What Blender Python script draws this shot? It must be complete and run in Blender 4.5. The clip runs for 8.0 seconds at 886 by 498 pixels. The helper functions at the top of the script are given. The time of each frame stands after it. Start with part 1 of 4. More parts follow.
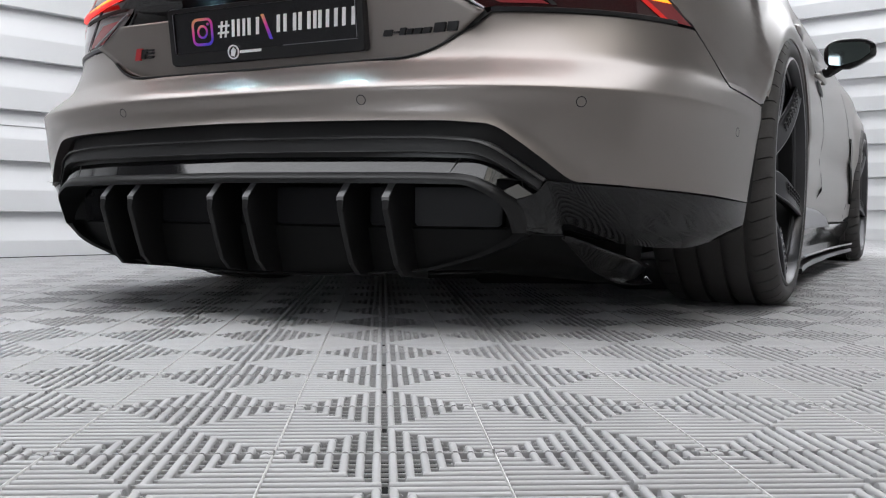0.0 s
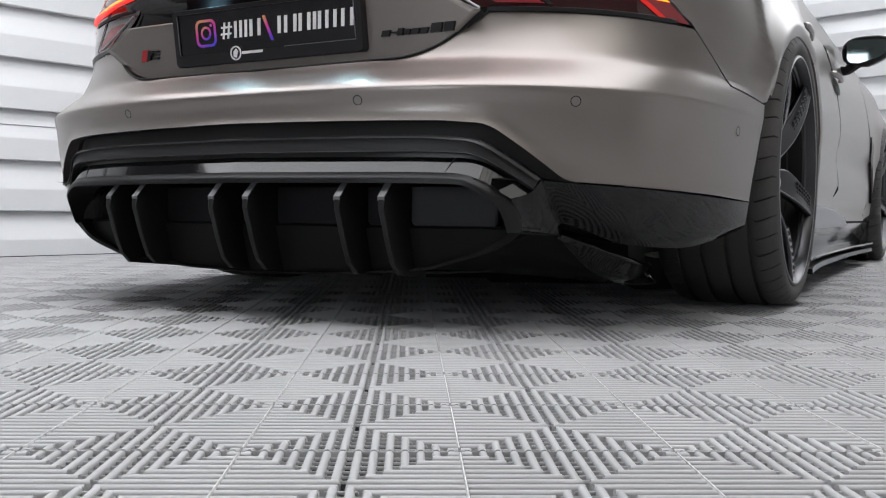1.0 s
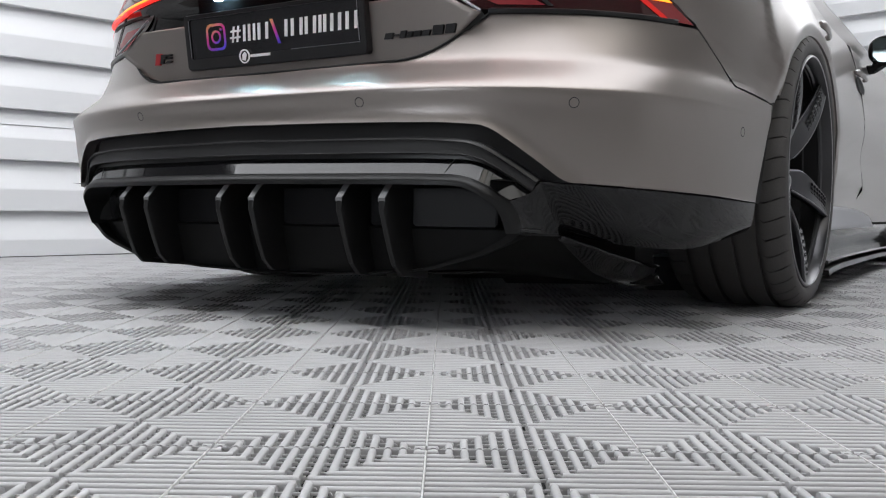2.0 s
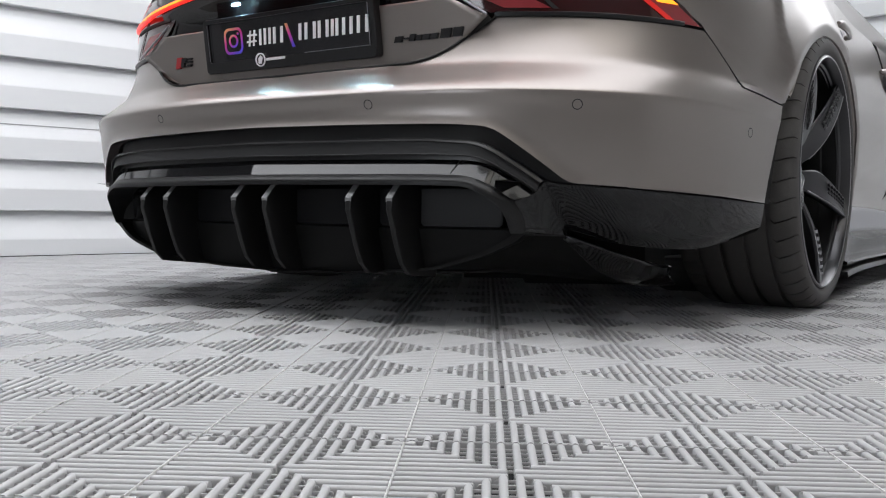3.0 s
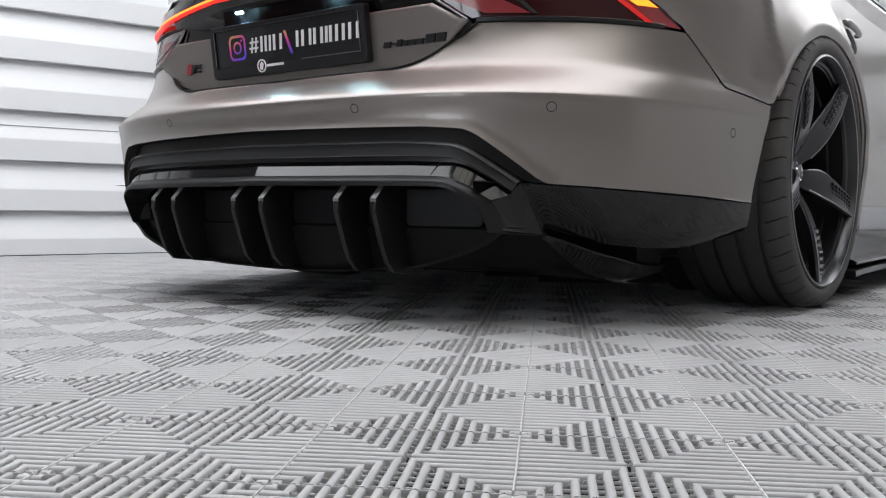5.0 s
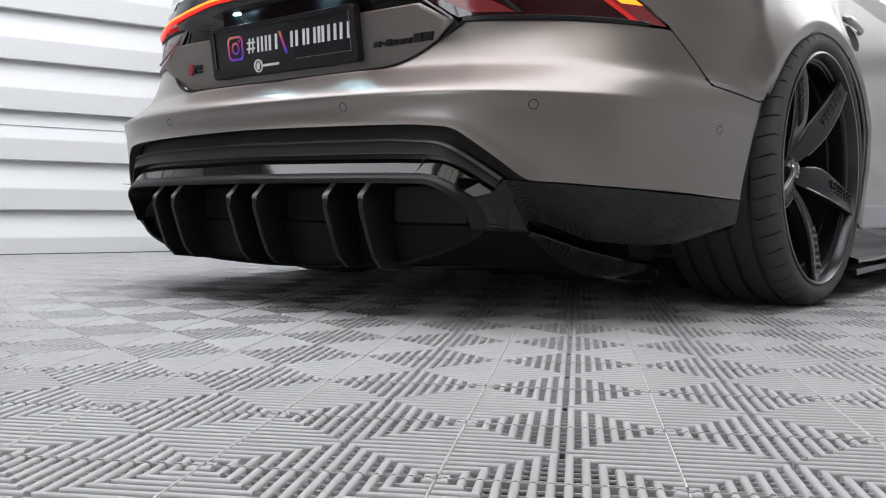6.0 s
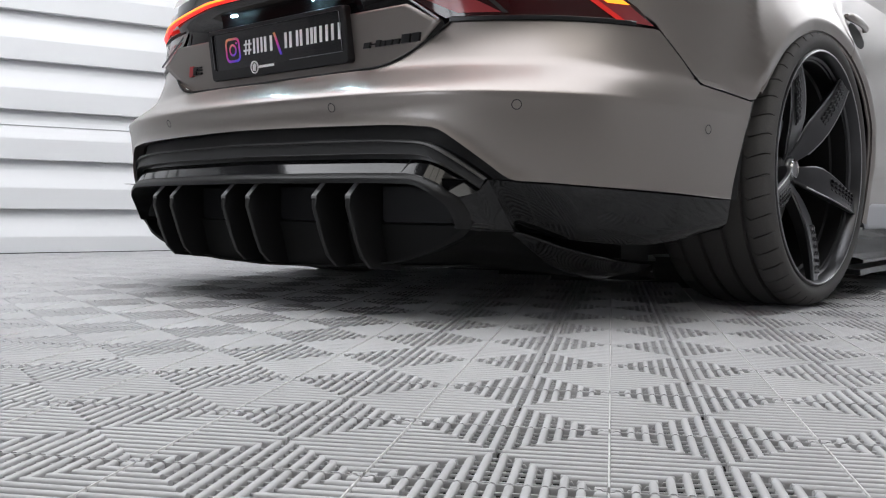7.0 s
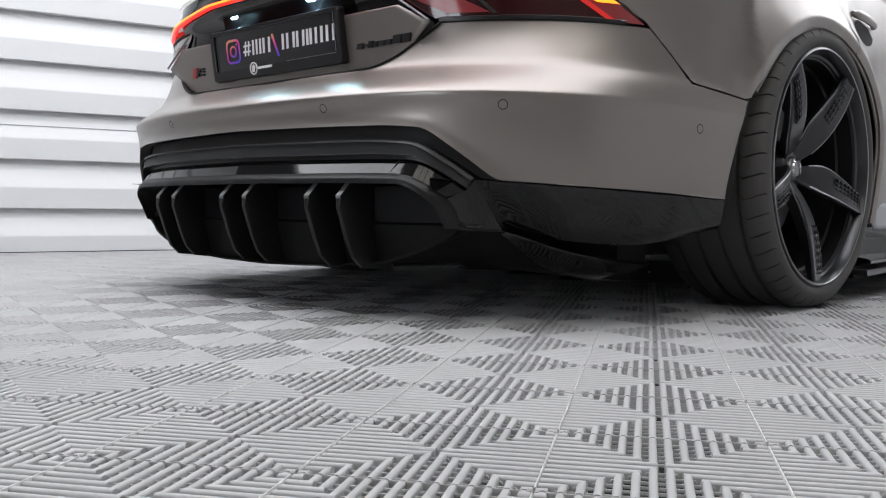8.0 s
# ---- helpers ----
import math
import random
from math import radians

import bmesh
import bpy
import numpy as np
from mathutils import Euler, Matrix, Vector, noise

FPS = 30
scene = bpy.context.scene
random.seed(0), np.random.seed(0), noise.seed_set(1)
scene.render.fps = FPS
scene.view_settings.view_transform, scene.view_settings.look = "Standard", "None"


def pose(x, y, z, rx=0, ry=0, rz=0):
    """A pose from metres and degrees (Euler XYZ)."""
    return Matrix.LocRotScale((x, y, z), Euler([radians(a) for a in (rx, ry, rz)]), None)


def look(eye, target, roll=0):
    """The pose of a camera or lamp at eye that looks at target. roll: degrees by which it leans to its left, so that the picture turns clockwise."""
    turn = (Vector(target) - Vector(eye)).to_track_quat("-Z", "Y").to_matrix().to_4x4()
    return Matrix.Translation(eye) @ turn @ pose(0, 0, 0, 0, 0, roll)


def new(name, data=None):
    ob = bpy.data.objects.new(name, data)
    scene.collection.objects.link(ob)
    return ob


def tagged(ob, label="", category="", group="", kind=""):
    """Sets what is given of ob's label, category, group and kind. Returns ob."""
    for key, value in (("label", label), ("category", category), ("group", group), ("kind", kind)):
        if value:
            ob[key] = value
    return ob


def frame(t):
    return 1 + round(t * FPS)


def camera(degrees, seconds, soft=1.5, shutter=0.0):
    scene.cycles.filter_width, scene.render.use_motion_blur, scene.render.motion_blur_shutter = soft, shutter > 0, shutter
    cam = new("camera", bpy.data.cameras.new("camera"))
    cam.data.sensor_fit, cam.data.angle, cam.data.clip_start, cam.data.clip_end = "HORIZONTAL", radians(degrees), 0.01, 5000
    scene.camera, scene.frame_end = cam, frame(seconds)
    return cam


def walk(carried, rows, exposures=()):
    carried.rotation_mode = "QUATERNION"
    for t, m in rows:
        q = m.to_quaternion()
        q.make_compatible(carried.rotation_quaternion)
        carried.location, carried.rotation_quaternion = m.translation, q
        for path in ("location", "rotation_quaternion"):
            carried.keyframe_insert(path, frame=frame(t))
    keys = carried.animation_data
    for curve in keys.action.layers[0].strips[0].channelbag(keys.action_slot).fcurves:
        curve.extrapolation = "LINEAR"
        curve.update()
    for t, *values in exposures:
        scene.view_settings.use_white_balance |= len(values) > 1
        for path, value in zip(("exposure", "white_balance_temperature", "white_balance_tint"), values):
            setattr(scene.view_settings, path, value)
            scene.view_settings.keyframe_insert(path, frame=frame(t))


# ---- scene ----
cam = camera(51.2, 8.0, soft=1.15)
PATH = [
    (0, (1.317, -2.618, 0.243), (0.384, -0.851, 0.162), 0.6),
    (0.5, (1.345, -2.605, 0.243), (0.387, -0.852, 0.16), 0.6),
    (1, (1.376, -2.593, 0.245), (0.389, -0.855, 0.161), 0.6),
    (1.5, (1.41, -2.578, 0.247), (0.391, -0.859, 0.163), 0.6),
    (3, (1.515, -2.561, 0.247), (0.391, -0.908, 0.163), 0.7),
    (3.5, (1.551, -2.556, 0.248), (0.4, -0.922, 0.164), 0.7),
    (4, (1.589, -2.545, 0.252), (0.412, -0.931, 0.166), 0.6),
    (4.5, (1.633, -2.531, 0.252), (0.43, -0.935, 0.165), 0.6),
    (6, (1.77, -2.475, 0.242), (0.488, -0.943, 0.157), 0.6),
    (6.5, (1.811, -2.449, 0.244), (0.503, -0.938, 0.157), 0.6),
    (7, (1.849, -2.419, 0.245), (0.514, -0.932, 0.157), 0.6),
    (7.5, (1.884, -2.391, 0.246), (0.523, -0.929, 0.157), 0.6),
    (8, (1.923, -2.358, 0.247), (0.534, -0.923, 0.157), 0.6),
]
walk(cam, [(t, look(eye, target, roll)) for t, eye, target, roll in PATH])

# ---- world, light and exposure ----
world = bpy.data.worlds.new("hall_air")
world.use_nodes = True
world.node_tree.nodes["Background"].inputs[0].default_value = (0.9, 0.95, 1.0, 1)
world.node_tree.nodes["Background"].inputs[1].default_value = 0.05
scene.world = world
scene.view_settings.exposure = 0.22

# the hall stands askew to the car: u runs across it from the clad west wall, v along that wall
HALL_TURN, HALL_U, HALL_V0, HALL_V1, ROOM_H = -13.4, 6.3, -4.42, 8.26, 3.6
HALL = pose(-2.674, 0, 0, 0, 0, HALL_TURN)
HALL_BACK = HALL.inverted()

# ---- materials ----


def material(name, color, rough=0.5, metal=0.0, coat=0.0, grain=0.0, grain_scale=200.0, stain=0.0, stain_scale=3.0, bump=0.0,
             emit=None, power=0.0, spec=0.5, random_value=0.0):
    m = bpy.data.materials.new(name)
    m.use_nodes = True
    nt = m.node_tree
    b = nt.nodes["Principled BSDF"]
    b.inputs["Base Color"].default_value = (*color, 1)
    b.inputs["Roughness"].default_value = rough
    b.inputs["Metallic"].default_value = metal
    b.inputs["Coat Weight"].default_value = coat
    b.inputs["Coat Roughness"].default_value = 0.03
    b.inputs["Specular IOR Level"].default_value = spec
    if emit:
        b.inputs["Emission Color"].default_value = (*emit, 1)
        b.inputs["Emission Strength"].default_value = power
    if grain or stain or bump or random_value:
        co = nt.nodes.new("ShaderNodeTexCoord")
        fine = nt.nodes.new("ShaderNodeTexNoise")
        fine.inputs["Scale"].default_value = grain_scale
        fine.inputs["Detail"].default_value = 3
        nt.links.new(co.outputs["Object"], fine.inputs["Vector"])
        wide = nt.nodes.new("ShaderNodeTexNoise")
        wide.inputs["Scale"].default_value = stain_scale
        wide.inputs["Detail"].default_value = 5
        nt.links.new(co.outputs["Object"], wide.inputs["Vector"])

        def scaled(sock, amount):
            n = nt.nodes.new("ShaderNodeMath")
            n.operation = "MULTIPLY_ADD"
            nt.links.new(sock, n.inputs[0])
            n.inputs[1].default_value = amount
            n.inputs[2].default_value = 1 - amount / 2
            return n.outputs[0]

        value = scaled(fine.outputs["Fac"], grain)
        for sock, amount in ((wide.outputs["Fac"], stain), (None, random_value)):
            if not amount:
                continue
            if sock is None:
                info = nt.nodes.new("ShaderNodeObjectInfo")
                sock = info.outputs["Random"]
            n = nt.nodes.new("ShaderNodeMath")
            n.operation = "MULTIPLY"
            nt.links.new(value, n.inputs[0])
            nt.links.new(scaled(sock, amount), n.inputs[1])
            value = n.outputs[0]
        mix = nt.nodes.new("ShaderNodeVectorMath")
        mix.operation = "SCALE"
        mix.inputs[0].default_value = color
        nt.links.new(value, mix.inputs["Scale"])
        nt.links.new(mix.outputs[0], b.inputs["Base Color"])
        rr = nt.nodes.new("ShaderNodeMath")
        rr.operation = "MULTIPLY"
        rr.inputs[1].default_value = rough
        nt.links.new(scaled(wide.outputs["Fac"], min(0.5, stain * 1.5)), rr.inputs[0])
        nt.links.new(rr.outputs[0], b.inputs["Roughness"])
        if bump:
            bp = nt.nodes.new("ShaderNodeBump")
            bp.inputs["Strength"].default_value = bump
            bp.inputs["Distance"].default_value = 0.001
            nt.links.new(fine.outputs["Fac"], bp.inputs["Height"])
            nt.links.new(bp.outputs[0], b.inputs["Normal"])
    return m


PAINT = material("satin_bronze_paint", (0.278, 0.246, 0.229), 0.42, 0.88, coat=0.8, grain=0.06, grain_scale=900, stain=0.04, bump=0.02)
PAINT.node_tree.nodes["Principled BSDF"].inputs["Coat Roughness"].default_value = 0.22
GLOSS = material("gloss_black_plastic", (0.0065, 0.0065, 0.007), 0.06, 0, spec=0.5, grain=0.2, stain=0.2)
LACQUER = material("piano_black_lacquer", (0.010, 0.010, 0.011), 0.06, 0, coat=0.15, grain=0.1)
FINCAP = material("grey_chamfer_reflection", (0.16, 0.16, 0.165), 0.4, 0, grain=0.2)
DULL = material("dull_black_edge", (0.011, 0.011, 0.0115), 0.38, 0, spec=0.3, grain=0.2)
LIPBLACK = material("dull_black_lip", (0.007, 0.007, 0.007), 0.5, 0, spec=0.15, grain=0.2)
SATIN = material("satin_black_plastic", (0.017, 0.017, 0.018), 0.30, 0, spec=0.4, grain=0.3, grain_scale=700, stain=0.2, bump=0.05)
MATTE = material("textured_black_plastic", (0.030, 0.030, 0.031), 0.45, 0, spec=0.25, grain=0.4, grain_scale=900, stain=0.2, bump=0.15)
CAVITY = material("dark_cavity_plastic", (0.016, 0.016, 0.017), 0.4, 0, grain=0.3, stain=0.3)
GREYPANEL = material("smooth_black_panel", (0.009, 0.009, 0.010), 0.36, 0, spec=0.14, grain=0.2, stain=0.2)
SEAM = material("dark_seam", (0.01, 0.01, 0.01), 0.8)
RUBBER = material("tyre_rubber", (0.085, 0.081, 0.079), 0.65, 0, spec=0.3, grain=0.35, grain_scale=300, stain=0.3, stain_scale=9, bump=0.1)
BARREL = material("dark_wheel_barrel", (0.010, 0.010, 0.011), 0.35, 0.2, grain=0.2, stain=0.2)
RIM = material("gunmetal_alloy", (0.078, 0.078, 0.082), 0.30, 0.85, grain=0.15, stain=0.15)
RIMEDGE = material("machined_alloy_edge", (0.36, 0.36, 0.37), 0.28, 0.95, grain=0.1)
DISC = material("brake_steel", (0.28, 0.28, 0.28), 0.4, 1.0, grain=0.3, stain=0.3, stain_scale=20)
UNDERSIDE = material("dull_black_underside", (0.024, 0.024, 0.024), 0.8, 0, grain=0.4, stain=0.4)
CALIPER = material("painted_caliper", (0.07, 0.07, 0.075), 0.35, grain=0.1)
CHROME = material("chrome", (0.75, 0.75, 0.77), 0.08, 1.0)
TRIMGREY = material("satin_grey_trim", (0.32, 0.32, 0.34), 0.3, 0.7)
LENS = material("smoked_red_lens", (0.030, 0.003, 0.004), 0.06, 0, coat=0.5, spec=0.5, grain=0.1, stain=0.3, stain_scale=12)
LENSCLEAR = material("pale_red_lens", (0.24, 0.035, 0.04), 0.10, 0, spec=0.5, stain=0.3, stain_scale=12)
LAMPRED = material("lit_red_lamp", (0.5, 0.01, 0.01), 0.3, emit=(1.0, 0.03, 0.02), power=0.9)
LAMPDIM = material("dim_red_lamp", (0.35, 0.01, 0.01), 0.3, emit=(1.0, 0.03, 0.02), power=0.30)
LAMPORANGE = material("lit_orange_lamp", (0.6, 0.15, 0.01), 0.3, emit=(1.0, 0.30, 0.02), power=1.6)
LED = material("white_led", (0.9, 0.95, 1), 0.3, emit=(0.50, 0.85, 1.0), power=520.0)
GLASS = material("tinted_window_glass", (0.01, 0.012, 0.013), 0.03, 0, coat=1.0)
MIRROR = material("mirror_glass", (0.26, 0.32, 0.32), 0.03, 1.0)
PLATE = material("plate_charcoal", (0.014, 0.014, 0.016), 0.16, 0, coat=0.5, grain=0.1)
WHITE_INK = material("white_print", (0.9, 0.9, 0.9), 0.4, emit=(1, 1, 1), power=0.0)
RED_INK = material("red_badge", (0.42, 0.03, 0.035), 0.3)
TILE = material("grey_floor_plastic", (0.43, 0.43, 0.435), 0.55, 0, spec=0.3, grain=0.12, grain_scale=350, stain=0.25, stain_scale=2.3, bump=0.05, random_value=0.10)
DUST = material("dusty_pale_joint", (0.62, 0.62, 0.61), 0.7, 0, spec=0.2, grain=0.9, grain_scale=55)
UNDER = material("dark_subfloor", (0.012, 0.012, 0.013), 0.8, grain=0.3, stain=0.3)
CONCRETE = material("grey_floor_sheet", (0.18, 0.18, 0.185), 0.5, grain=0.2, stain=0.2)
WALL = material("white_cladding", (0.72, 0.725, 0.735), 0.45, 0, grain=0.03, stain=0.03)
WALLPLAIN = material("grey_wall_paint", (0.22, 0.22, 0.225), 0.6, grain=0.04, stain=0.05)
CEIL = material("ceiling_paint", (0.30, 0.30, 0.30), 0.7, grain=0.05, stain=0.05)
LIGHTPANEL = material("lit_softbox_fabric", (0.9, 0.9, 0.9), 0.5, emit=(0.965, 0.98, 1.02), power=2.9)
SKYLIGHT = material("lit_roof_glazing", (0.9, 0.9, 0.9), 0.5, emit=(1.0, 0.95, 0.85), power=1.4)
DAYGLASS = material("frosted_daylight_glazing", (0.8, 0.85, 0.9), 0.5, emit=(0.92, 0.97, 1.04), power=4.2)
HIGHGLASS = material("frosted_high_glazing", (0.8, 0.85, 0.9), 0.5, emit=(1.0, 0.97, 0.92), power=0.95)
STEEL = material("painted_steel", (0.12, 0.12, 0.125), 0.5, grain=0.1)
ORANGE_LABEL = material("orange_label", (0.35, 0.10, 0.05), 0.4)

# ---- mesh helpers ----


def part(name, bm, mat, parent=None, label="", smooth=True, solid=0.0, bevel=0.0):
    me = bpy.data.meshes.new(name)
    bmesh.ops.recalc_face_normals(bm, faces=bm.faces) if solid == 0.0 else None
    for f in bm.faces:
        f.smooth = smooth
    bm.to_mesh(me)
    bm.free()
    me.materials.append(mat)
    ob = new(name, me)
    if parent:
        ob.parent = parent
    if label:
        ob["label"] = label
    if solid:
        md = ob.modifiers.new("thickness", "SOLIDIFY")
        md.thickness, md.offset = solid, -1
    if bevel:
        md = ob.modifiers.new("round", "BEVEL")
        md.width, md.segments, md.limit_method = bevel, 2, "ANGLE"
        md.harden_normals = False
    if smooth:
        me.set_sharp_from_angle(angle=radians(38))
    return ob


def thing(name, label, category, group="", kind="", at=(0, 0, 0)):
    ob = new(name)
    ob.location = at
    ob.empty_display_size = 0.1
    return tagged(ob, label, category, group, kind)


def add_box(bm, lo, hi, m=None):
    vs = [bm.verts.new((x, y, z)) for z in (lo[2], hi[2]) for y in (lo[1], hi[1]) for x in (lo[0], hi[0])]
    for f in ((0, 2, 3, 1), (4, 5, 7, 6), (0, 1, 5, 4), (2, 6, 7, 3), (0, 4, 6, 2), (1, 3, 7, 5)):
        bm.faces.new([vs[i] for i in f])
    if m:
        bmesh.ops.transform(bm, matrix=m, verts=vs)
    return vs


def box(lo, hi):
    bm = bmesh.new()
    add_box(bm, lo, hi)
    return bm


def add_grid(bm, rows, close=False):
    """Quads between rows of points; close joins each row's ends."""
    vs = [[bm.verts.new(p) for p in row] for row in rows]
    for a, b in zip(vs, vs[1:]):
        n = len(a)
        for i in range(n if close else n - 1):
            bm.faces.new((a[i], a[(i + 1) % n], b[(i + 1) % n], b[i]))
    return vs


def grid(rows, close=False, mirror=False):
    bm = bmesh.new()
    add_grid(bm, rows, close)
    if mirror:
        add_grid(bm, [[(-p[0], p[1], p[2]) for p in reversed(row)] for row in rows], close)
        bmesh.ops.remove_doubles(bm, verts=bm.verts, dist=1e-5)
    return bm


def tube(points, radius, n=8, caps=True):
    """A round bar along points; radius a number or one per point."""
    bm = bmesh.new()
    pts = [Vector(p) for p in points]
    rows = []
    for i, p in enumerate(pts):
        d = (pts[min(i + 1, len(pts) - 1)] - pts[max(i - 1, 0)]).normalized()
        side = d.cross(Vector((0, 0, 1)))
        side = side.normalized() if side.length > 1e-4 else Vector((1, 0, 0))
        up = side.cross(d)
        r = radius[i] if isinstance(radius, (list, tuple)) else radius
        rows.append([p + r * (math.cos(2 * math.pi * k / n) * side + math.sin(2 * math.pi * k / n) * up) for k in range(n)])
    vs = add_grid(bm, rows, True)
    if caps:
        bm.faces.new(vs[0])
        bm.faces.new(list(reversed(vs[-1])))
    return bm


def prism(outline, axis, lo, hi):
    """A plate: outline (two coordinates) pushed along axis from lo to hi."""
    bm = bmesh.new()

    def put(a, b, c):
        return {"x": (c, a, b), "y": (a, c, b), "z": (a, b, c)}[axis]

    p = [bm.verts.new(put(a, b, lo)) for a, b in outline]
    q = [bm.verts.new(put(a, b, hi)) for a, b in outline]
    bm.faces.new(p)
    bm.faces.new(list(reversed(q)))
    n = len(p)
    for i in range(n):
        bm.faces.new((p[i], q[i], q[(i + 1) % n], p[(i + 1) % n]))
    return bm


def ease(xs, ys, x):
    """Smooth interpolation through a short table (no overshoot)."""
    xs, ys = list(xs), list(ys)
    if x <= xs[0]:
        return ys[0]
    if x >= xs[-1]:
        return ys[-1]
    d = [(ys[i + 1] - ys[i]) / (xs[i + 1] - xs[i]) for i in range(len(xs) - 1)]
    g = [d[0]] + [0.0 if a * b <= 0 else 2 * a * b / (a + b) for a, b in zip(d, d[1:])] + [d[-1]]
    i = max(k for k in range(len(xs) - 1) if xs[k] <= x)
    h = xs[i + 1] - xs[i]
    t = (x - xs[i]) / h
    return ((1 + 2 * t) * (1 - t) ** 2 * ys[i] + t * (1 - t) ** 2 * h * g[i]
            + t * t * (3 - 2 * t) * ys[i + 1] + t * t * (t - 1) * h * g[i + 1])


def lerp(a, b, t):
    return a + (b - a) * t


def rounded(corners, r, n=5):
    """A polyline with its inner corners rounded, open ended."""
    pts = [Vector(c) for c in corners]
    out = [pts[0]]
    for a, b, c in zip(pts, pts[1:], pts[2:]):
        u, v = (a - b), (c - b)
        k = min(r, u.length * 0.45, v.length * 0.45)
        p, q = b + u.normalized() * k, b + v.normalized() * k
        for i in range(n + 1):
            t = i / n
            out.append((1 - t) ** 2 * p + 2 * t * (1 - t) * b + t * t * q)
    return out + [pts[-1]]


def spread(points, n):
    """The polyline at n even steps of its length."""
    pts = [Vector(p) for p in points]
    run = [0.0]
    for a, b in zip(pts, pts[1:]):
        run.append(run[-1] + (b - a).length)
    out = []
    for k in range(n):
        d = run[-1] * k / (n - 1)
        i = min(max(j for j in range(len(run)) if run[j] <= d + 1e-9), len(pts) - 2)
        out.append(pts[i].lerp(pts[i + 1], (d - run[i]) / max(run[i + 1] - run[i], 1e-9)))
    return out


# ---- the hall ----
def slatted_wall(name, length, height, place, label, size=1.0, thick=0.12, joint=0.0):
    """A wall of long horizontal boards, each bulging and undercut; it faces its own -y."""
    root = tagged(new(name, None), label, "wall", kind="structure")
    root.matrix_basis = HALL @ place
    part("backing", box((0, 0.045, 0), (length, thick, height)), WALL, root, smooth=False)
    part("upper_wall", box((0, 0.0, height), (length, thick, ROOM_H)), WALLPLAIN, root, smooth=False)
    pitch = 0.2436 * size
    profile = [(0.004, 0.042), (0.0, 0.015), (0.0, -0.021), (0.003, -0.025), (0.104, -0.025), (0.110, -0.0235), (0.157, -0.006), (0.196, 0.008), (0.2436, 0.022)]
    bm = grid([[(x, d * size, z * size) for z, d in profile] for x in (0.0, length)])
    first = part("board", bm, WALL, root, smooth=False)
    n = int((height - 0.24 * size) / pitch) + 1
    for k in range(n):
        ob = first if k == 0 else first.copy()
        if k:
            scene.collection.objects.link(ob)
        ob.location = (0, 0, -0.024 * size + k * pitch)
    if joint:
        part("panel_joint", box((0, -0.006, joint - 0.0010), (length, 0.012, joint + 0.0013)), TRIMGREY, root, "thin grey joint between two panels", smooth=False)
    part("base_gap", box((0, -0.0275, 0.0), (length, 0.02, 0.004)), SEAM, root, "thin dark gap along the floor", smooth=False)
    return root


def hall_box(name, lo, hi, mat, label, category):
    ob = tagged(part(name, box(lo, hi), mat, smooth=False), label, category, kind="structure")
    ob.matrix_basis = HALL
    return ob


HALL_LEN = HALL_V1 - HALL_V0
slatted_wall("wall_west", HALL_LEN, 2.08, pose(0, HALL_V0, 0, 0, 0, 90), "white horizontal board cladding beside the car", joint=0.632)
slatted_wall("wall_north", HALL_U, 3.45, pose(0, HALL_V1, 0), "white horizontal board cladding beyond the car's nose", 1.37)
# east cladding is out of view, added as a white reflector for the flank
slatted_wall("wall_east", HALL_V1 - 0.4, 2.08, pose(HALL_U, HALL_V1, 0, 0, 0, -90), "unseen white board cladding added to bounce light onto the car's flank")
hall_box("wall_east_plain", (HALL_U, HALL_V0, 0), (HALL_U + 0.15, 0.4, ROOM_H), WALLPLAIN, "plain grey painted hall wall", "wall")
hall_box("wall_south", (0, HALL_V0 - 0.15, 0), (HALL_U, HALL_V0, ROOM_H), WALLPLAIN, "plain grey painted hall wall", "wall")
hall_box("ceiling", (0, HALL_V0, ROOM_H), (HALL_U, HALL_V1, ROOM_H + 0.15), CEIL, "plain grey painted hall ceiling", "ceiling")


def ceiling_light(x, y, sx, sy, lit, label, z, bars=0, turn=HALL_TURN):
    root = thing("ceiling_light", label, "ceiling light", "lights over the car")
    root.matrix_basis = pose(x, y, z, 0, 0, turn)
    for lo, hi in (((-sx, -sy, 0), (sx, -sy + 0.03, 0.1)), ((-sx, sy - 0.03, 0), (sx, sy, 0.1)), ((-sx, -sy + 0.03, 0), (-sx + 0.03, sy - 0.03, 0.1)), ((sx - 0.03, -sy + 0.03, 0), (sx, sy - 0.03, 0.1))):
        part("frame", box(lo, hi), STEEL, root, smooth=False)
    part("diffuser", box((-sx + 0.03, -sy + 0.03, 0.03), (sx - 0.03, sy - 0.03, 0.04)), lit, root, smooth=False)
    part("backing", box((-sx + 0.03, -sy + 0.03, 0.06), (sx - 0.03, sy - 0.03, 0.08)), STEEL, root, smooth=False)
    for k in range(bars):
        a = -sx + 2 * sx * (k + 1) / (bars + 1)
        part("glazing_bar", box((a - 0.02, -sy + 0.03, -0.03), (a + 0.02, sy - 0.03, 0.02)), STEEL, root, smooth=False)
        b = -sy + 2 * sy * (k + 1) / (bars + 1)
        part("glazing_bar", box((-sx + 0.03, b - 0.02, -0.06), (sx - 0.03, b + 0.02, -0.031)), STEEL, root, smooth=False)
    if z + 0.1 < ROOM_H - 0.06:
        for a in (-1, 1):
            for b in (-1, 1):
                part("hanger", box((a * sx * 0.8 - 0.004, b * sy * 0.8 - 0.004, 0.08), (a * sx * 0.8 + 0.004, b * sy * 0.8 + 0.004, ROOM_H - z)), STEEL, root, smooth=False)
    return root


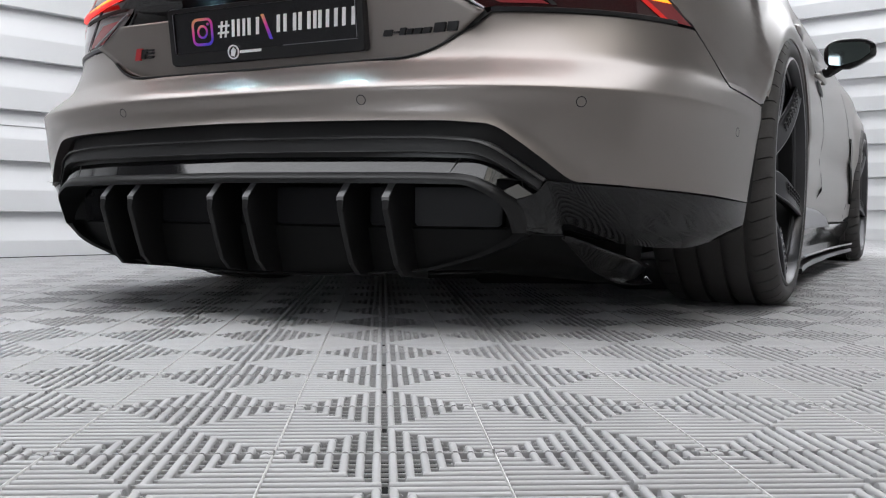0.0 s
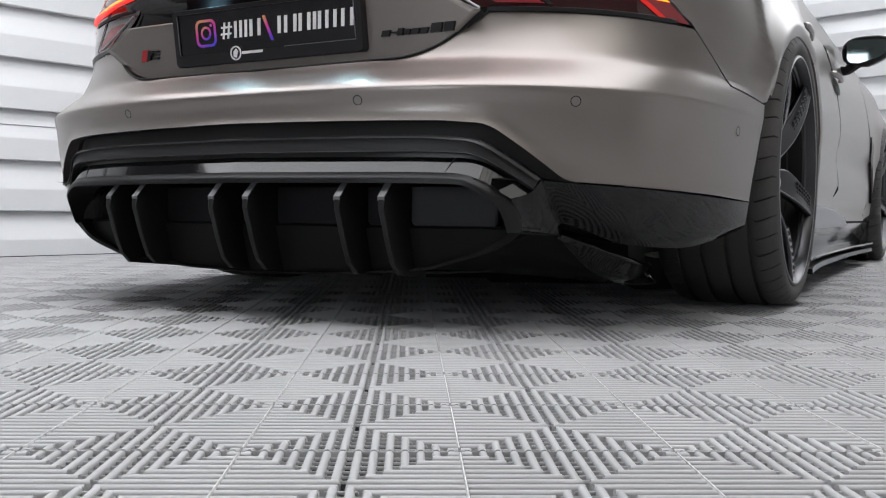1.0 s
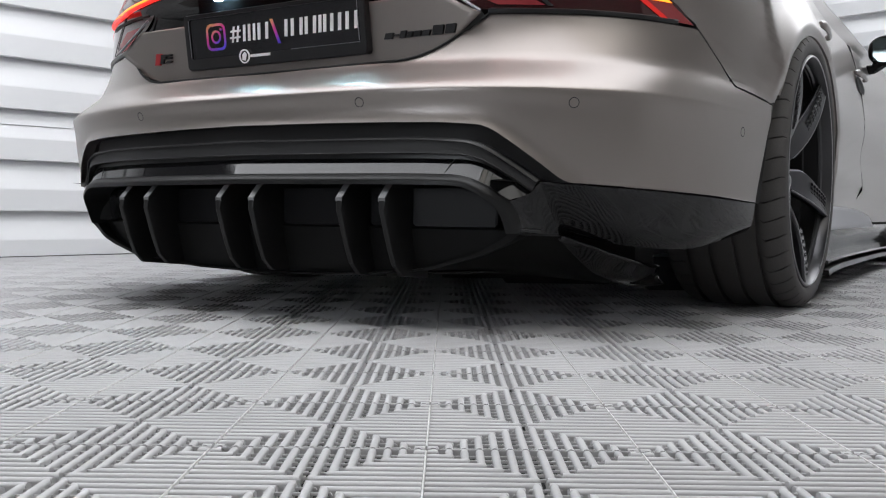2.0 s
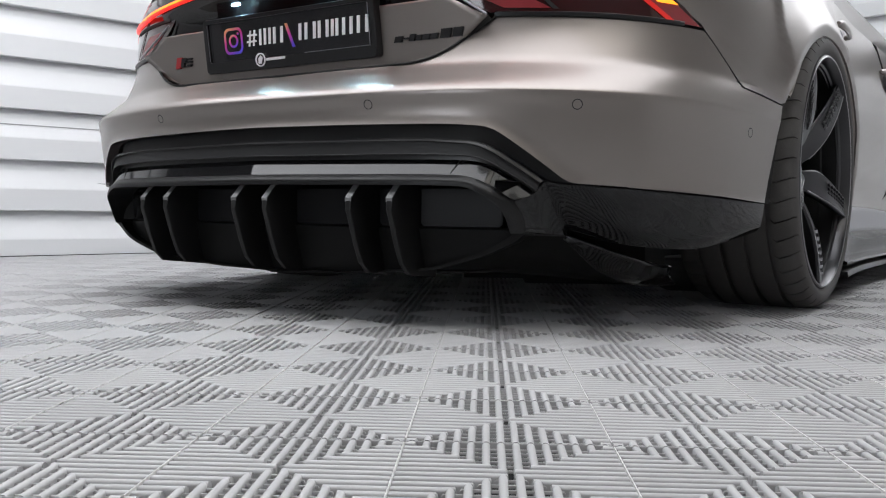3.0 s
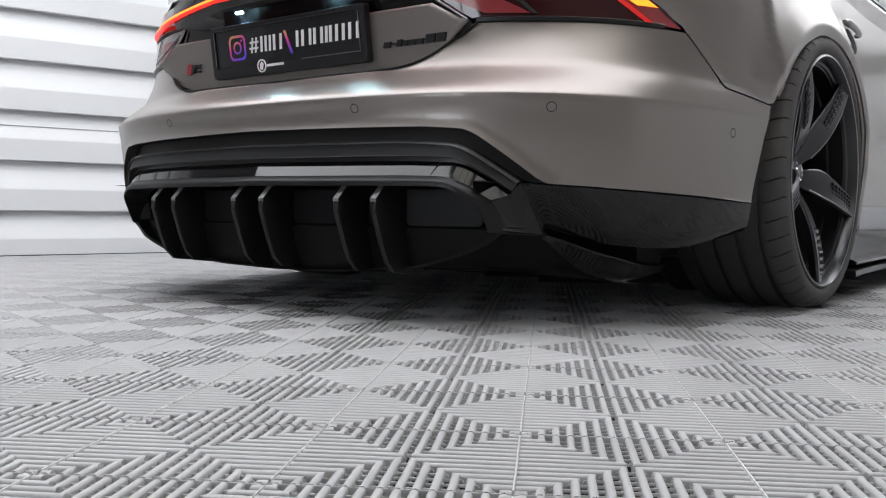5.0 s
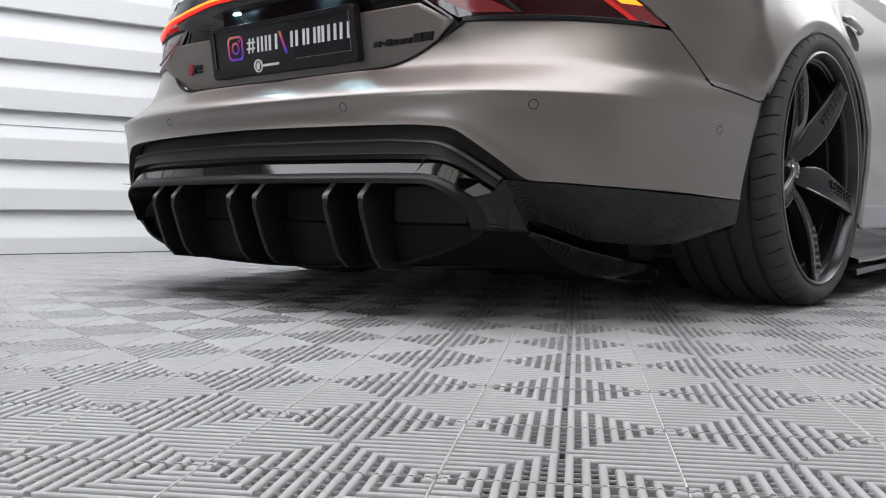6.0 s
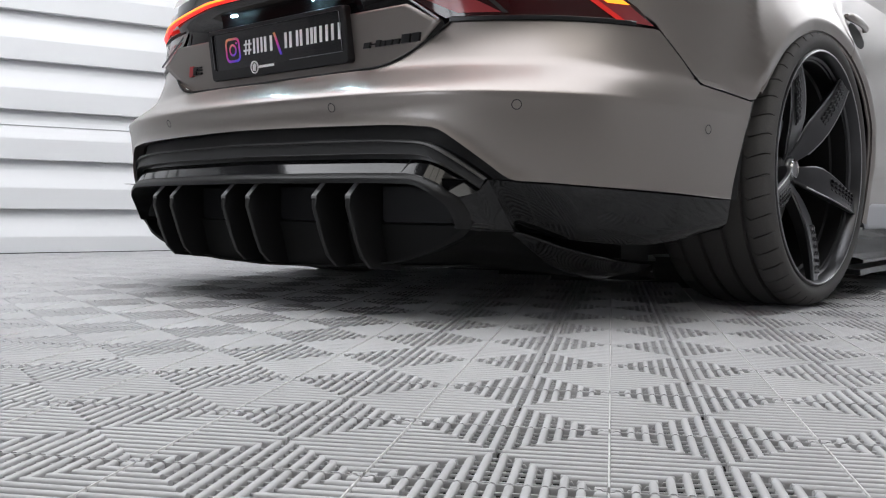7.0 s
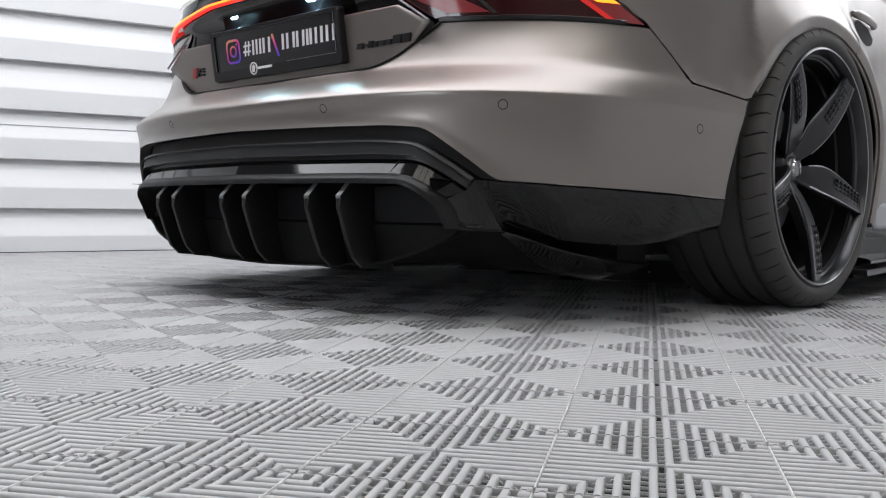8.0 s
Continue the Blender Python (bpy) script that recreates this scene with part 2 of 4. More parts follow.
ceiling_light(-0.38, -0.92, 2.08, 1.53, LIGHTPANEL, "huge white lit fabric softbox hung over the car's tail", 2.30, turn=0)
ceiling_light(0.55, 3.45, 2.05, 1.45, LIGHTPANEL, "huge white lit fabric softbox hung over the car's nose", 2.30)
# unseen fill softbox, added only to lift the clad wall's brightness
ceiling_light(1.6, 6.5, 2.4, 0.95, LIGHTPANEL, "long white lit softbox under the ceiling, unseen, added to brighten the clad wall", 3.40)
ceiling_light(2.0, -2.5, 1.25, 1.6, SKYLIGHT, "bright roof light with dark glazing bars", 3.45, 2)

def tall_window(name, place, half, z0, z1, label, glass, bars=1):
    """A frosted window with two panes, standing on its wall's face and facing its own +y."""
    root = tagged(new(name, None), label, "window", kind="structure")
    root.matrix_basis = place
    for lo, hi in (((-half - 0.05, 0.0, z0 - 0.05), (-half, 0.05, z1 + 0.05)), ((half, 0.0, z0 - 0.05), (half + 0.05, 0.05, z1 + 0.05)), ((-half, 0.0, z0 - 0.05), (half, 0.05, z0)), ((-half, 0.0, z1), (half, 0.05, z1 + 0.05))):
        part("window_frame", box(lo, hi), STEEL, root, smooth=False)
    step = 2 * half / (bars + 1)
    for k in range(bars + 1):
        a = -half + k * step
        if k:
            part("window_frame", box((a - 0.02, 0.0, z0), (a + 0.02, 0.05, z1)), STEEL, root, smooth=False)
        part("pane", box((a + (0.02 if k else 0), 0.01, z0), (a + step - (0.02 if k < bars else 0), 0.02, z1)), glass, root, smooth=False)
    return root


tall_window("window_1", pose(-0.08, -5.164, 0, 0, 0, HALL_TURN), 0.44, 0.35, 2.02, "tall frosted window lit by daylight", DAYGLASS)
tall_window("window_2", HALL @ pose(HALL_U, -0.65, 0, 0, 0, 90), 0.95, 2.20, 3.45, "high frosted window lit by daylight, with dark mullions", HIGHGLASS, 3)

# ---- the car: rear, x to its right, y ahead, wheel hubs at y = 0 and 2.9 ----
car = thing("car", "satin bronze-grey four-door sports car with black diffuser, on tiles", "car")
# plan of the tail by height: rear y on the centreline, two handles, side x (at y = -0.36)
TAIL = ((0.10, -1.00, 0.66, -1.00, 0.88, -0.84, 0.930),
        (0.20, -1.04, 0.70, -1.04, 0.90, -0.87, 0.945),
        (0.30, -1.075, 0.76, -1.075, 0.92, -0.90, 0.957),
        (0.42, -1.091, 0.785, -1.097, 0.924, -0.908, 0.967),
        (0.455, -1.094, 0.79, -1.100, 0.923, -0.911, 0.969),
        (0.482, -1.101, 0.795, -1.106, 0.922, -0.915, 0.971),
        (0.492, -1.095, 0.790, -1.100, 0.918, -0.905, 0.971),
        (0.525, -1.040, 0.78, -1.06, 0.905, -0.865, 0.969),
        (0.555, -0.995, 0.76, -1.035, 0.885, -0.835, 0.967),
        (0.64, -0.978, 0.73, -1.015, 0.867, -0.80, 0.957),
        (0.75, -0.985, 0.72, -1.02, 0.85, -0.79, 0.940),
        (0.95, -0.92, 0.64, -0.94, 0.78, -0.70, 0.885))
TZ = [r[0] for r in TAIL]
Y3 = -0.36


def tail_handles(z):
    return [ease(TZ, [r[k] for r in TAIL], z) for k in range(1, 7)]


def tail(s, z):
    """The tail's skin: s from the centreline (0) round the corner to the side (1)."""
    y0, x1, y1, x2, y2, x3 = tail_handles(z + 0.03 * s * s)
    a, b, c, d = (1 - s) ** 3, 3 * s * (1 - s) ** 2, 3 * s * s * (1 - s), s ** 3
    return Vector((b * x1 + c * x2 + d * x3, a * y0 + b * y1 + c * y2 + d * Y3, z))


def seek(f, want, lo=0.0, hi=1.0):
    for _ in range(40):
        mid = (lo + hi) / 2
        if f(mid) < want:
            lo = mid
        else:
            hi = mid
    return (lo + hi) / 2


def tail_at_x(x, z):
    return seek(lambda s: tail(s, z).x, x)


def tail_y(x, z):
    return tail(tail_at_x(min(abs(x), 0.9), z), z).y


FLY = (-0.36, -0.1, 0.12, 0.5, 1.0, 1.6, 2.4, 2.9, 3.3, 3.6, 3.8)
FLX = (0.0, 0.016, 0.020, -0.014, -0.034, -0.035, -0.012, 0.008, -0.04, -0.14, -0.30)


def side_x(y, z):
    """The flank's x."""
    if y < Y3:
        return tail(seek(lambda s: tail(s, z).y, y), z).x
    crease = lerp(0.366, 0.292, (y - 0.6) / 1.75)
    hollow = 0.022 * math.exp(-((z - 0.47) / 0.075) ** 2) + 0.022 * ease((0.205, 0.25, crease - 0.03, crease), (0, 1, 0.85, 0), z)
    hollow *= ease((0.4, 0.75, 2.1, 2.5), (0, 1, 1, 0), y)
    return ease(TZ, [r[6] for r in TAIL], z) + ease(FLY, FLX, y) - hollow


def arch_back(z):
    return ease((0.20, 0.274, 0.40, 0.494), (-0.46, -0.459, -0.432, -0.392), z)


def smax(z):
    return seek(lambda s: tail(s, z).y, arch_back(z))


# bumper skin between its lower and upper edges
S_LOW0, S_LOW1, S_LOW2 = tail_at_x(0.50, 0.416), tail_at_x(0.584, 0.409), tail_at_x(0.712, 0.302)
S_LID0, S_LID1, S_TIP, S_KINK = tail_at_x(0.385, 0.547), tail_at_x(0.535, 0.637), tail_at_x(0.869, 0.626), tail_at_x(0.929, 0.513)


LID_LINE = rounded([(0, 0.549, 0), (0.41, 0.550, 0), (0.534, 0.637, 0)], 0.085, 10)


def lid_z(x):
    return float(np.interp(abs(x), [p.x for p in LID_LINE], [p.y for p in LID_LINE]))


def smooth_poly(breaks, r):
    """A broken line over s with its corners eased over r."""
    def f(s):
        xs, ys = [b[0] for b in breaks], [b[1] for b in breaks]
        return sum(float(np.interp(s + r * k / 4, xs, ys)) for k in range(-4, 5)) / 9
    return f


low_edge = smooth_poly(((0, 0.424), (S_LOW0, 0.416), (S_LOW1, 0.409), (S_LOW2, 0.302), (0.95, 0.274), (1, 0.272)), 0.014)
side_edge = smooth_poly(((0, 0.638), (S_LID1, 0.638), (S_TIP, 0.626), (S_KINK, 0.513), (1, 0.490)), 0.004)


def top_edge(s):
    if s >= S_LID1:
        return side_edge(s)
    z = 0.56
    for _ in range(4):
        z = lid_z(tail(s, z).x)
    return z




def bumper_rows():
    """Rows climb from the lower edge to the crest line and on to the upper edge."""
    cols = sorted(set([k / 90 for k in range(91)] + [S_LID1, S_TIP, S_KINK, S_LOW2]))
    rows = []
    for k in range(-1, 29):
        row = []
        for c in cols:
            z0, z1, zc = low_edge(c), top_edge(c), 0.482 - 0.03 * c * c
            if k <= 12:
                z = lerp(z0, zc, max(k, 0) / 12)
            elif k <= 15:
                z = min(zc + 0.0035 * (k - 12), z1)
            else:
                z = lerp(min(zc + 0.0105, z1), z1, min(k - 15, 12) / 12)
            p = tail(c if c < 0.8 else lerp(0.8, smax(z), (c - 0.8) / 0.2), z)
            if c < S_LOW2 + 0.03 and z - z0 < 0.028:
                p.y -= 0.008 * (1 - (z - z0) / 0.028) ** 2
            if k == -1:
                p = p + Vector((-0.012 * c, 0.03, 0.004))
            if k == 28:
                p = p + Vector((-0.008 * c, 0.016, -0.002))
            row.append(p)
        rows.append(row)
    return rows


part("bumper", grid(bumper_rows(), mirror=True), PAINT, car, "satin bronze-grey rear bumper skin")


for sx in (1, -1):
    pts = []
    for k in range(8, 41):
        c = lerp(S_LOW2, 1.0, k / 40)
        z = low_edge(c)
        p = tail(c if c < 0.8 else lerp(0.8, smax(z), (c - 0.8) / 0.2), z)
        pts.append((sx * (p.x + 0.0003), p.y - 0.0004, p.z))
    part("bumper_edge", tube(pts, 0.0012, 6), PAINT, car, "rolled lower edge of the bumper skin")


# lid: flat panel inside the shut line
def lid_y(x, z):
    return -0.964 + 0.035 * x * x - 0.16 * (z - 0.553)


def band_base(x, z):
    return -0.978 + 0.035 * x * x - 0.02 * max(0, z - 0.64)


def lid_half(z):
    if z < 0.640:
        return float(np.interp(z - 0.003, [p.y for p in LID_LINE], [p.x for p in LID_LINE]))
    return float(np.interp(z, (0.640, 0.69, 0.725), (0.526, 0.432, 0.36)))


rows = []
for k in range(0, 27):
    z = 0.553 + (0.684 - 0.553) * k / 26
    w = lid_half(z)
    rows.append([(w * t / 20, lid_y(w * t / 20, z), z) for t in range(-20, 21)])
rows.insert(0, [(x * 0.99, y + 0.02, z - 0.001) for x, y, z in rows[0]])
part("trunk_lid", grid(rows), PAINT, car, "satin bronze-grey trunk lid panel", solid=0.003)
# dark gap behind the shut lines
rows = []
for z in (0.545, 0.553, 0.558, 0.57, 0.60, 0.634, 0.645):
    w = lid_half(z) + 0.008
    rows.append([(w * i / 10, lid_y(w * i / 10, z) + 0.012, z) for i in range(-10, 11)])
part("shut_gap", grid(rows), SEAM, car)
line = [(p.x, tail_y(p.x, p.y) - 0.0012, p.y + 0.0024) for p in LID_LINE]
part("shut_line", tube([(-x, y, z) for x, y, z in reversed(line)] + line[1:], 0.0025, 6), SEAM, car, "dark shut line round the lid")

# lamp band over the lid; its black foot doubles as the upper lid's shade
def band_y(x, z):
    return lerp(band_base(x, z), tail_y(x, z), ease((0.3, 0.6), (0, 1), abs(x))) + 0.004


rows = []
for k in range(13):
    t = k / 12
    row = []
    for i in range(-26, 27):
        x = 0.46 * i / 26
        lo = float(np.interp(abs(x), (0, 0.36, 0.435, 0.526, 0.56), (0.676, 0.676, 0.672, 0.640, 0.640)))
        z = lerp(lo, 0.80, t)
        out = 0.062 * ease((0.69, 0.72, 0.755, 0.80), (0, 0.2, 0.9, 1), z) * ease((0.2, 0.5), (1, 0.2), abs(x))
        row.append((x, band_y(x, z) + 0.006 - out, z))
    rows.append(row)
part("lamp_band", grid(rows), GLOSS, car, "gloss black panel holding the light bar, its foot standing for shade on the lid")

def lamp_edge(z):
    """Where the lamp ends along y, by height."""
    return float(np.interp(z, (0.629, 0.675, 0.73, 0.80, 0.90), (tail(S_TIP, 0.626).y, -0.695, -0.785, -0.86, -0.90)))


for sx in (1, -1):
    s0 = tail_at_x(0.53, 0.645)
    rows = []
    for k in range(10):
        row = []
        for i in range(25):
            sb = lerp(s0, S_TIP - 0.003, i / 24)
            zb = top_edge(sb) + 0.014 - 0.008 * (i / 24)
            z = lerp(zb, 0.80, k / 9)
            sl = tail_at_x(ease((0.645, 0.72, 0.80), (0.53, 0.41, 0.36), z), z)
            sr = seek(lambda q: tail(q, z).y, lamp_edge(z) - 0.006)
            p = tail(lerp(sl, sr, i / 24), z)
            row.append((sx * p.x, p.y - 0.002, p.z))
        rows.append(row)
    lamp = part("tail_lamp", grid(rows), LENS, car, "smoked dark red tail lamp lens, lit")

    def lens_strip(name, i0, i1, k0, k1, mat, label, out=0.0025, parent=lamp, skew=0.0, rows=rows):
        bm = bmesh.new()
        rr = []
        for kk in range(5):
            k = lerp(k0, k1, kk / 4)
            a, b = int(k), min(int(k) + 1, 9)
            row = []
            for ii in range(9):
                i = min(max(lerp(i0, i1, ii / 8) + skew * (kk / 4), 0), 24)
                c, d = int(i), min(int(i) + 1, 24)
                p = Vector(rows[a][c]).lerp(Vector(rows[a][d]), i - c).lerp(Vector(rows[b][c]).lerp(Vector(rows[b][d]), i - c), k - a)
                row.append(p + Vector((0.3 * sx, -1, 0)).normalized() * out)
            rr.append(row)
        add_grid(bm, rr)
        return part(name, bm, mat, parent, label)

    lens_strip("outer_lens", 20.5, 24, 0.0, 9, LENSCLEAR, "paler red outer lens", 0.0015, skew=-3)
    lens_strip("inner_lens", 2.0, 6.5, 0.4, 3.2, LENSCLEAR, "paler red inner lens", 0.0015, skew=-1)
    lens_strip("lens_frame", 6.6, 7.2, 0.3, 6.0, SEAM, "dark dividing frame in the lens", 0.002, skew=2)
    lens_strip("lens_frame", 1.0, 14.0, 4.4, 4.9, SEAM, "dark dividing frame in the lens", 0.002)
    lens_strip("light_strip", 19.5, 20.6, 0.2, 9, LAMPDIM, "dimly glowing red light strip", 0.003, skew=-3)
    lens_strip("indicator", 20.6, 23.4, 2.1, 2.9, LAMPORANGE, "glowing amber light", 0.003)
    # thin trim under the lens
    rows2 = []
    for dz, dy in ((0.012, -0.001), (0.009, -0.006), (0.003, -0.006), (0.001, -0.001)):
        rows2.append([(sx * p.x, p.y + dy, p.z + dz) for p in (tail(s, top_edge(s)) for s in [lerp(S_LID1, S_TIP - 0.05, i / 24) for i in range(25)])])
    part("lamp_trim", grid(rows2), SATIN, car, "thin black trim under the lamp")
    rows2 = [[(sx * p.x, p.y - 0.007, p.z + dz) for p in (tail(s, top_edge(s)) for s in [lerp(S_LID1, S_TIP - 0.06, i / 24) for i in range(25)])] for dz in (0.0105, 0.0065)]
    part("trim_edge", grid(rows2), SATIN, car, "thin satin strip under the lamp")
    pts = [(sx * lerp(0.534, 0.42, t), lid_y(lerp(0.534, 0.42, t), 0.66) - 0.003, lerp(0.640, 0.712, t)) for t in [i / 6 for i in range(7)]]
    part("lid_edge_trim", tube(pts, 0.0028), TRIMGREY, car, "satin grey trim edge at the lid corner")

# light bar across the tail
def bar_path(half, dz, dy):
    pts = []
    for i in range(-30, 31):
        x = half * i / 30
        z = ease((0, 0.2, 0.5, 0.72), (0.762, 0.760, 0.747, 0.744), abs(x)) + dz
        pts.append((x, band_y(x, z) - 0.062 * ease((0.2, 0.55), (1, 0.06), abs(x)) - 0.004 + dy, z))
    return pts


part("light_bar", tube(bar_path(0.715, 0, 0), 0.0075), LAMPRED, car, "glowing red full-width light bar")
part("light_bar_core", tube(bar_path(0.62, 0.001, -0.005), 0.0035), LAMPORANGE, car, "glowing amber core of the light bar")
for x in (-0.155, 0.163):
    part("plate_lamp", box((x - 0.011, -1.000, 0.7305), (x + 0.011, -0.990, 0.7335)), LED, car, "lit white plate lamp")

# bumper sensors
for x, z in ((0.322, 0.46), (-0.322, 0.46), (0.731, 0.451), (-0.731, 0.451), (0.943, 0.419), (-0.943, 0.419)):
    s = seek(lambda q: tail(q, z).x, abs(x))
    p, q, up = tail(s, z), tail(s + 0.01, z), tail(s, z + 0.01)
    n = (up - p).cross(q - p).normalized()
    if n.y > 0:
        n = -n
    m = n.to_track_quat("Z", "Y").to_matrix().to_4x4()
    m = Matrix.Translation(p + n * 0.0010) @ m
    if x < 0:
        m = Matrix.Diagonal((-1, 1, 1, 1)) @ m
    bm = bmesh.new()
    bmesh.ops.create_circle(bm, cap_ends=True, segments=24, radius=0.0088, matrix=m)
    sensor = part("parking_sensor", bm, PAINT, car, "round flush parking sensor")
    bm = bmesh.new()
    ring = [[m @ Vector((r * math.cos(a), r * math.sin(a), 0.0003)) for a in [2 * math.pi * k / 24 for k in range(24)]] for r in (0.0086, 0.0104)]
    add_grid(bm, ring, True)
    part("sensor_gap", bm, SEAM, sensor)


# ---- black trim bands below the bumper: nested frames, each swept along its own broken line ----
def trap(*corners, r=0.035, n=44):
    """Half path in (x, z) through its corners, rounded."""
    return [(p.x, p.y) for p in spread(rounded([(x, z, 0) for x, z in corners], r, 8), n)]


def low_y(x):
    """Rear face of the trim over x."""
    return ease((0, 0.30, 0.50, 0.57, 0.64, 0.72, 0.80), (-1.082, -1.072, -1.045, -1.028, -0.985, -0.945, -0.90), abs(x))


def frame_band(name, outer, inner, mat, label, out0, out1, depth=0.03, crown=0.0):
    """A band between two paths; out: how far each edge stands proud, depth: how far its sides go in."""
    rows = []
    n = len(outer)
    rows.append([(x, low_y(x) + depth - out0, z) for x, z in outer])
    steps = 6
    for k in range(steps + 1):
        t = k / steps
        rows.append([(lerp(a[0], b[0], t), low_y(lerp(a[0], b[0], t)) - lerp(out0, out1, t) - crown * 4 * t * (1 - t), lerp(a[1], b[1], t)) for a, b in zip(outer, inner)])
    rows.append([(x, low_y(x) + depth - out1, z) for x, z in inner])
    return part(name, grid(rows, mirror=True), mat, car, label)


EDGE_A = trap((0, 0.428), (0.50, 0.420), (0.584, 0.413), (0.716, 0.300))
EDGE_B = trap((0, 0.394), (0.45, 0.389), (0.57, 0.380), (0.668, 0.306))
EDGE_C = trap((0, 0.389), (0.45, 0.384), (0.567, 0.375), (0.664, 0.302))
EDGE_D = trap((0, 0.362), (0.45, 0.358), (0.565, 0.353), (0.657, 0.287))
EDGE_E = trap((0, 0.353), (0.45, 0.348), (0.565, 0.344), (0.652, 0.281))
EDGE_F = trap((0, 0.321), (0.45, 0.318), (0.552, 0.315), (0.622, 0.268))
frame_band("trim_band", EDGE_A, EDGE_B, MATTE, "recessed matt black trim band", -0.026, -0.018, 0.02)
frame_band("trim_ridge", EDGE_B, EDGE_C, SATIN, "satin black trim ridge", 0.004, 0.008, 0.03)
frame_band("trim_band", EDGE_C, EDGE_D, MATTE, "matt black trim band", 0.003, 0.006, 0.03)
frame_band("trim_step", EDGE_D, EDGE_E, SATIN, "satin black trim step", -0.012, -0.012, 0.03)
strip = frame_band("gloss_strip", EDGE_E, EDGE_F, LACQUER, "gloss black reflective strip over the diffuser", -0.008, 0.010, 0.02)
for path, out in ((EDGE_B, 0.0035), (EDGE_C, 0.008), (EDGE_D, 0.006)):
    pts = [(x, low_y(x) - out, z) for x, z in path]
    part("trim_bead", tube([(-x, y, z) for x, y, z in reversed(pts)] + pts[1:], 0.0013, 6), DULL, car, "thin gloss edge along the trim")
for sx in (1, -1):
    x = 0.512
    pts = [(sx * lerp(0.517, 0.503, t), low_y(x) - lerp(-0.008, 0.010, t) - 0.0008, lerp(0.346, 0.316, t)) for t in (0.02, 0.5, 0.98)]
    part("strip_joint", tube(pts, 0.0011, 6), SEAM, strip)

# ---- diffuser ----
def cavity_y(x):
    return ease((0, 0.45, 0.56, 0.615), (-0.985, -0.946, -0.946, -0.985), abs(x))


def ring_y(x, z, out):
    return low_y(x) - out + max(0, 0.27 - z) * 0.42


def ring_pts(corners, n=60):
    return [(p.x, p.y) for p in spread(rounded([(x, z, 0) for x, z in corners], 0.035, 6), n)]


outer = ring_pts(((0.0, 0.320), (0.45, 0.317), (0.548, 0.314), (0.596, 0.290), (0.622, 0.262), (0.630, 0.236), (0.633, 0.203)), 80)
inner = ring_pts(((0.0, 0.299), (0.45, 0.296), (0.542, 0.294), (0.582, 0.275), (0.603, 0.252), (0.609, 0.230), (0.611, 0.203)), 80)
rows = [[(x, ring_y(x, z, 0.0) + 0.06, z + 0.003) for x, z in outer]]
for k in range(6):
    t = k / 5
    rows.append([(lerp(a[0], b[0], t), ring_y(lerp(a[0], b[0], t), lerp(a[1], b[1], t), lerp(0.012, 0.024, min(1, 2 * t))), lerp(a[1], b[1], t)) for a, b in zip(outer, inner)])
rows.append([(x * 0.985, ring_y(x, z, 0.0) + 0.05, z + 0.002) for x, z in inner])
part("diffuser_rim", grid(rows, mirror=True), DULL, car, "satin black diffuser surround")
# thin gloss lip along the lower edge of the cup
outer = ring_pts(((0.633, 0.204), (0.612, 0.186), (0.552, 0.157), (0.43, 0.123), (0.2, 0.106), (0.0, 0.102)), 60)
inner = ring_pts(((0.611, 0.204), (0.596, 0.193), (0.545, 0.165), (0.427, 0.130), (0.2, 0.111), (0.0, 0.107)), 60)
proud = lambda x: ease((0.55, 0.60, 0.633), (0.004, 0.008, 0.019), x)
rows = [[(x, ring_y(x, z, 0.0) + 0.05, z + 0.002) for x, z in outer], [(x, ring_y(x, z, proud(x)), z) for x, z in outer],
        [(x, ring_y(x, z, proud(x) - 0.003), lerp(z, zo, 0.5)) for (x, z), (_, zo) in zip(inner, outer)], [(x * 0.985, ring_y(x, z, 0.0) + 0.03, z - 0.002) for x, z in inner]]
part("diffuser_lip", grid(rows, mirror=True), LIPBLACK, car, "dark lower lip of the diffuser")


def low_z(x):
    return float(np.interp(abs(x), (0, 0.2, 0.43, 0.55, 0.632), (0.106, 0.109, 0.125, 0.158, 0.200)))


xs = [0.628 * i / 40 for i in range(-40, 41)]
rows = [[(x, cavity_y(x) - 0.06, 0.306) for x in xs], [(x, cavity_y(x) - 0.004, 0.303) for x in xs], [(x, cavity_y(x), 0.213) for x in xs]]
rows += [[(x, low_y(x) + 0.062, 0.2125) for x in xs], [(x, low_y(x) + 0.058, 0.208) for x in xs]]
for t in (0.3, 0.6, 0.85, 1.0):
    rows.append([(x, lerp(low_y(x) + 0.060, ring_y(x, low_z(x), 0.0) + 0.018, t), lerp(0.206, min(low_z(x), 0.204), t)) for x in xs])
rows.append([(x, y + 0.06, z + 0.004) for x, y, z in rows[-1]])
part("diffuser_cavity", grid(rows), LIPBLACK, car, "dull black diffuser back panel")

def inset_panel(pts, mat):
    """A panel standing off the back of the diffuser, facing aft."""
    bm = prism(pts, "y", 0, 1)
    for v in bm.verts:
        v.co.y = low_y(v.co.x) + 0.058 if v.co.y < 0.5 else cavity_y(v.co.x) + 0.004
    return part("inset_panel", bm, mat, car, "smooth dark grey inset panel in the diffuser", smooth=False)


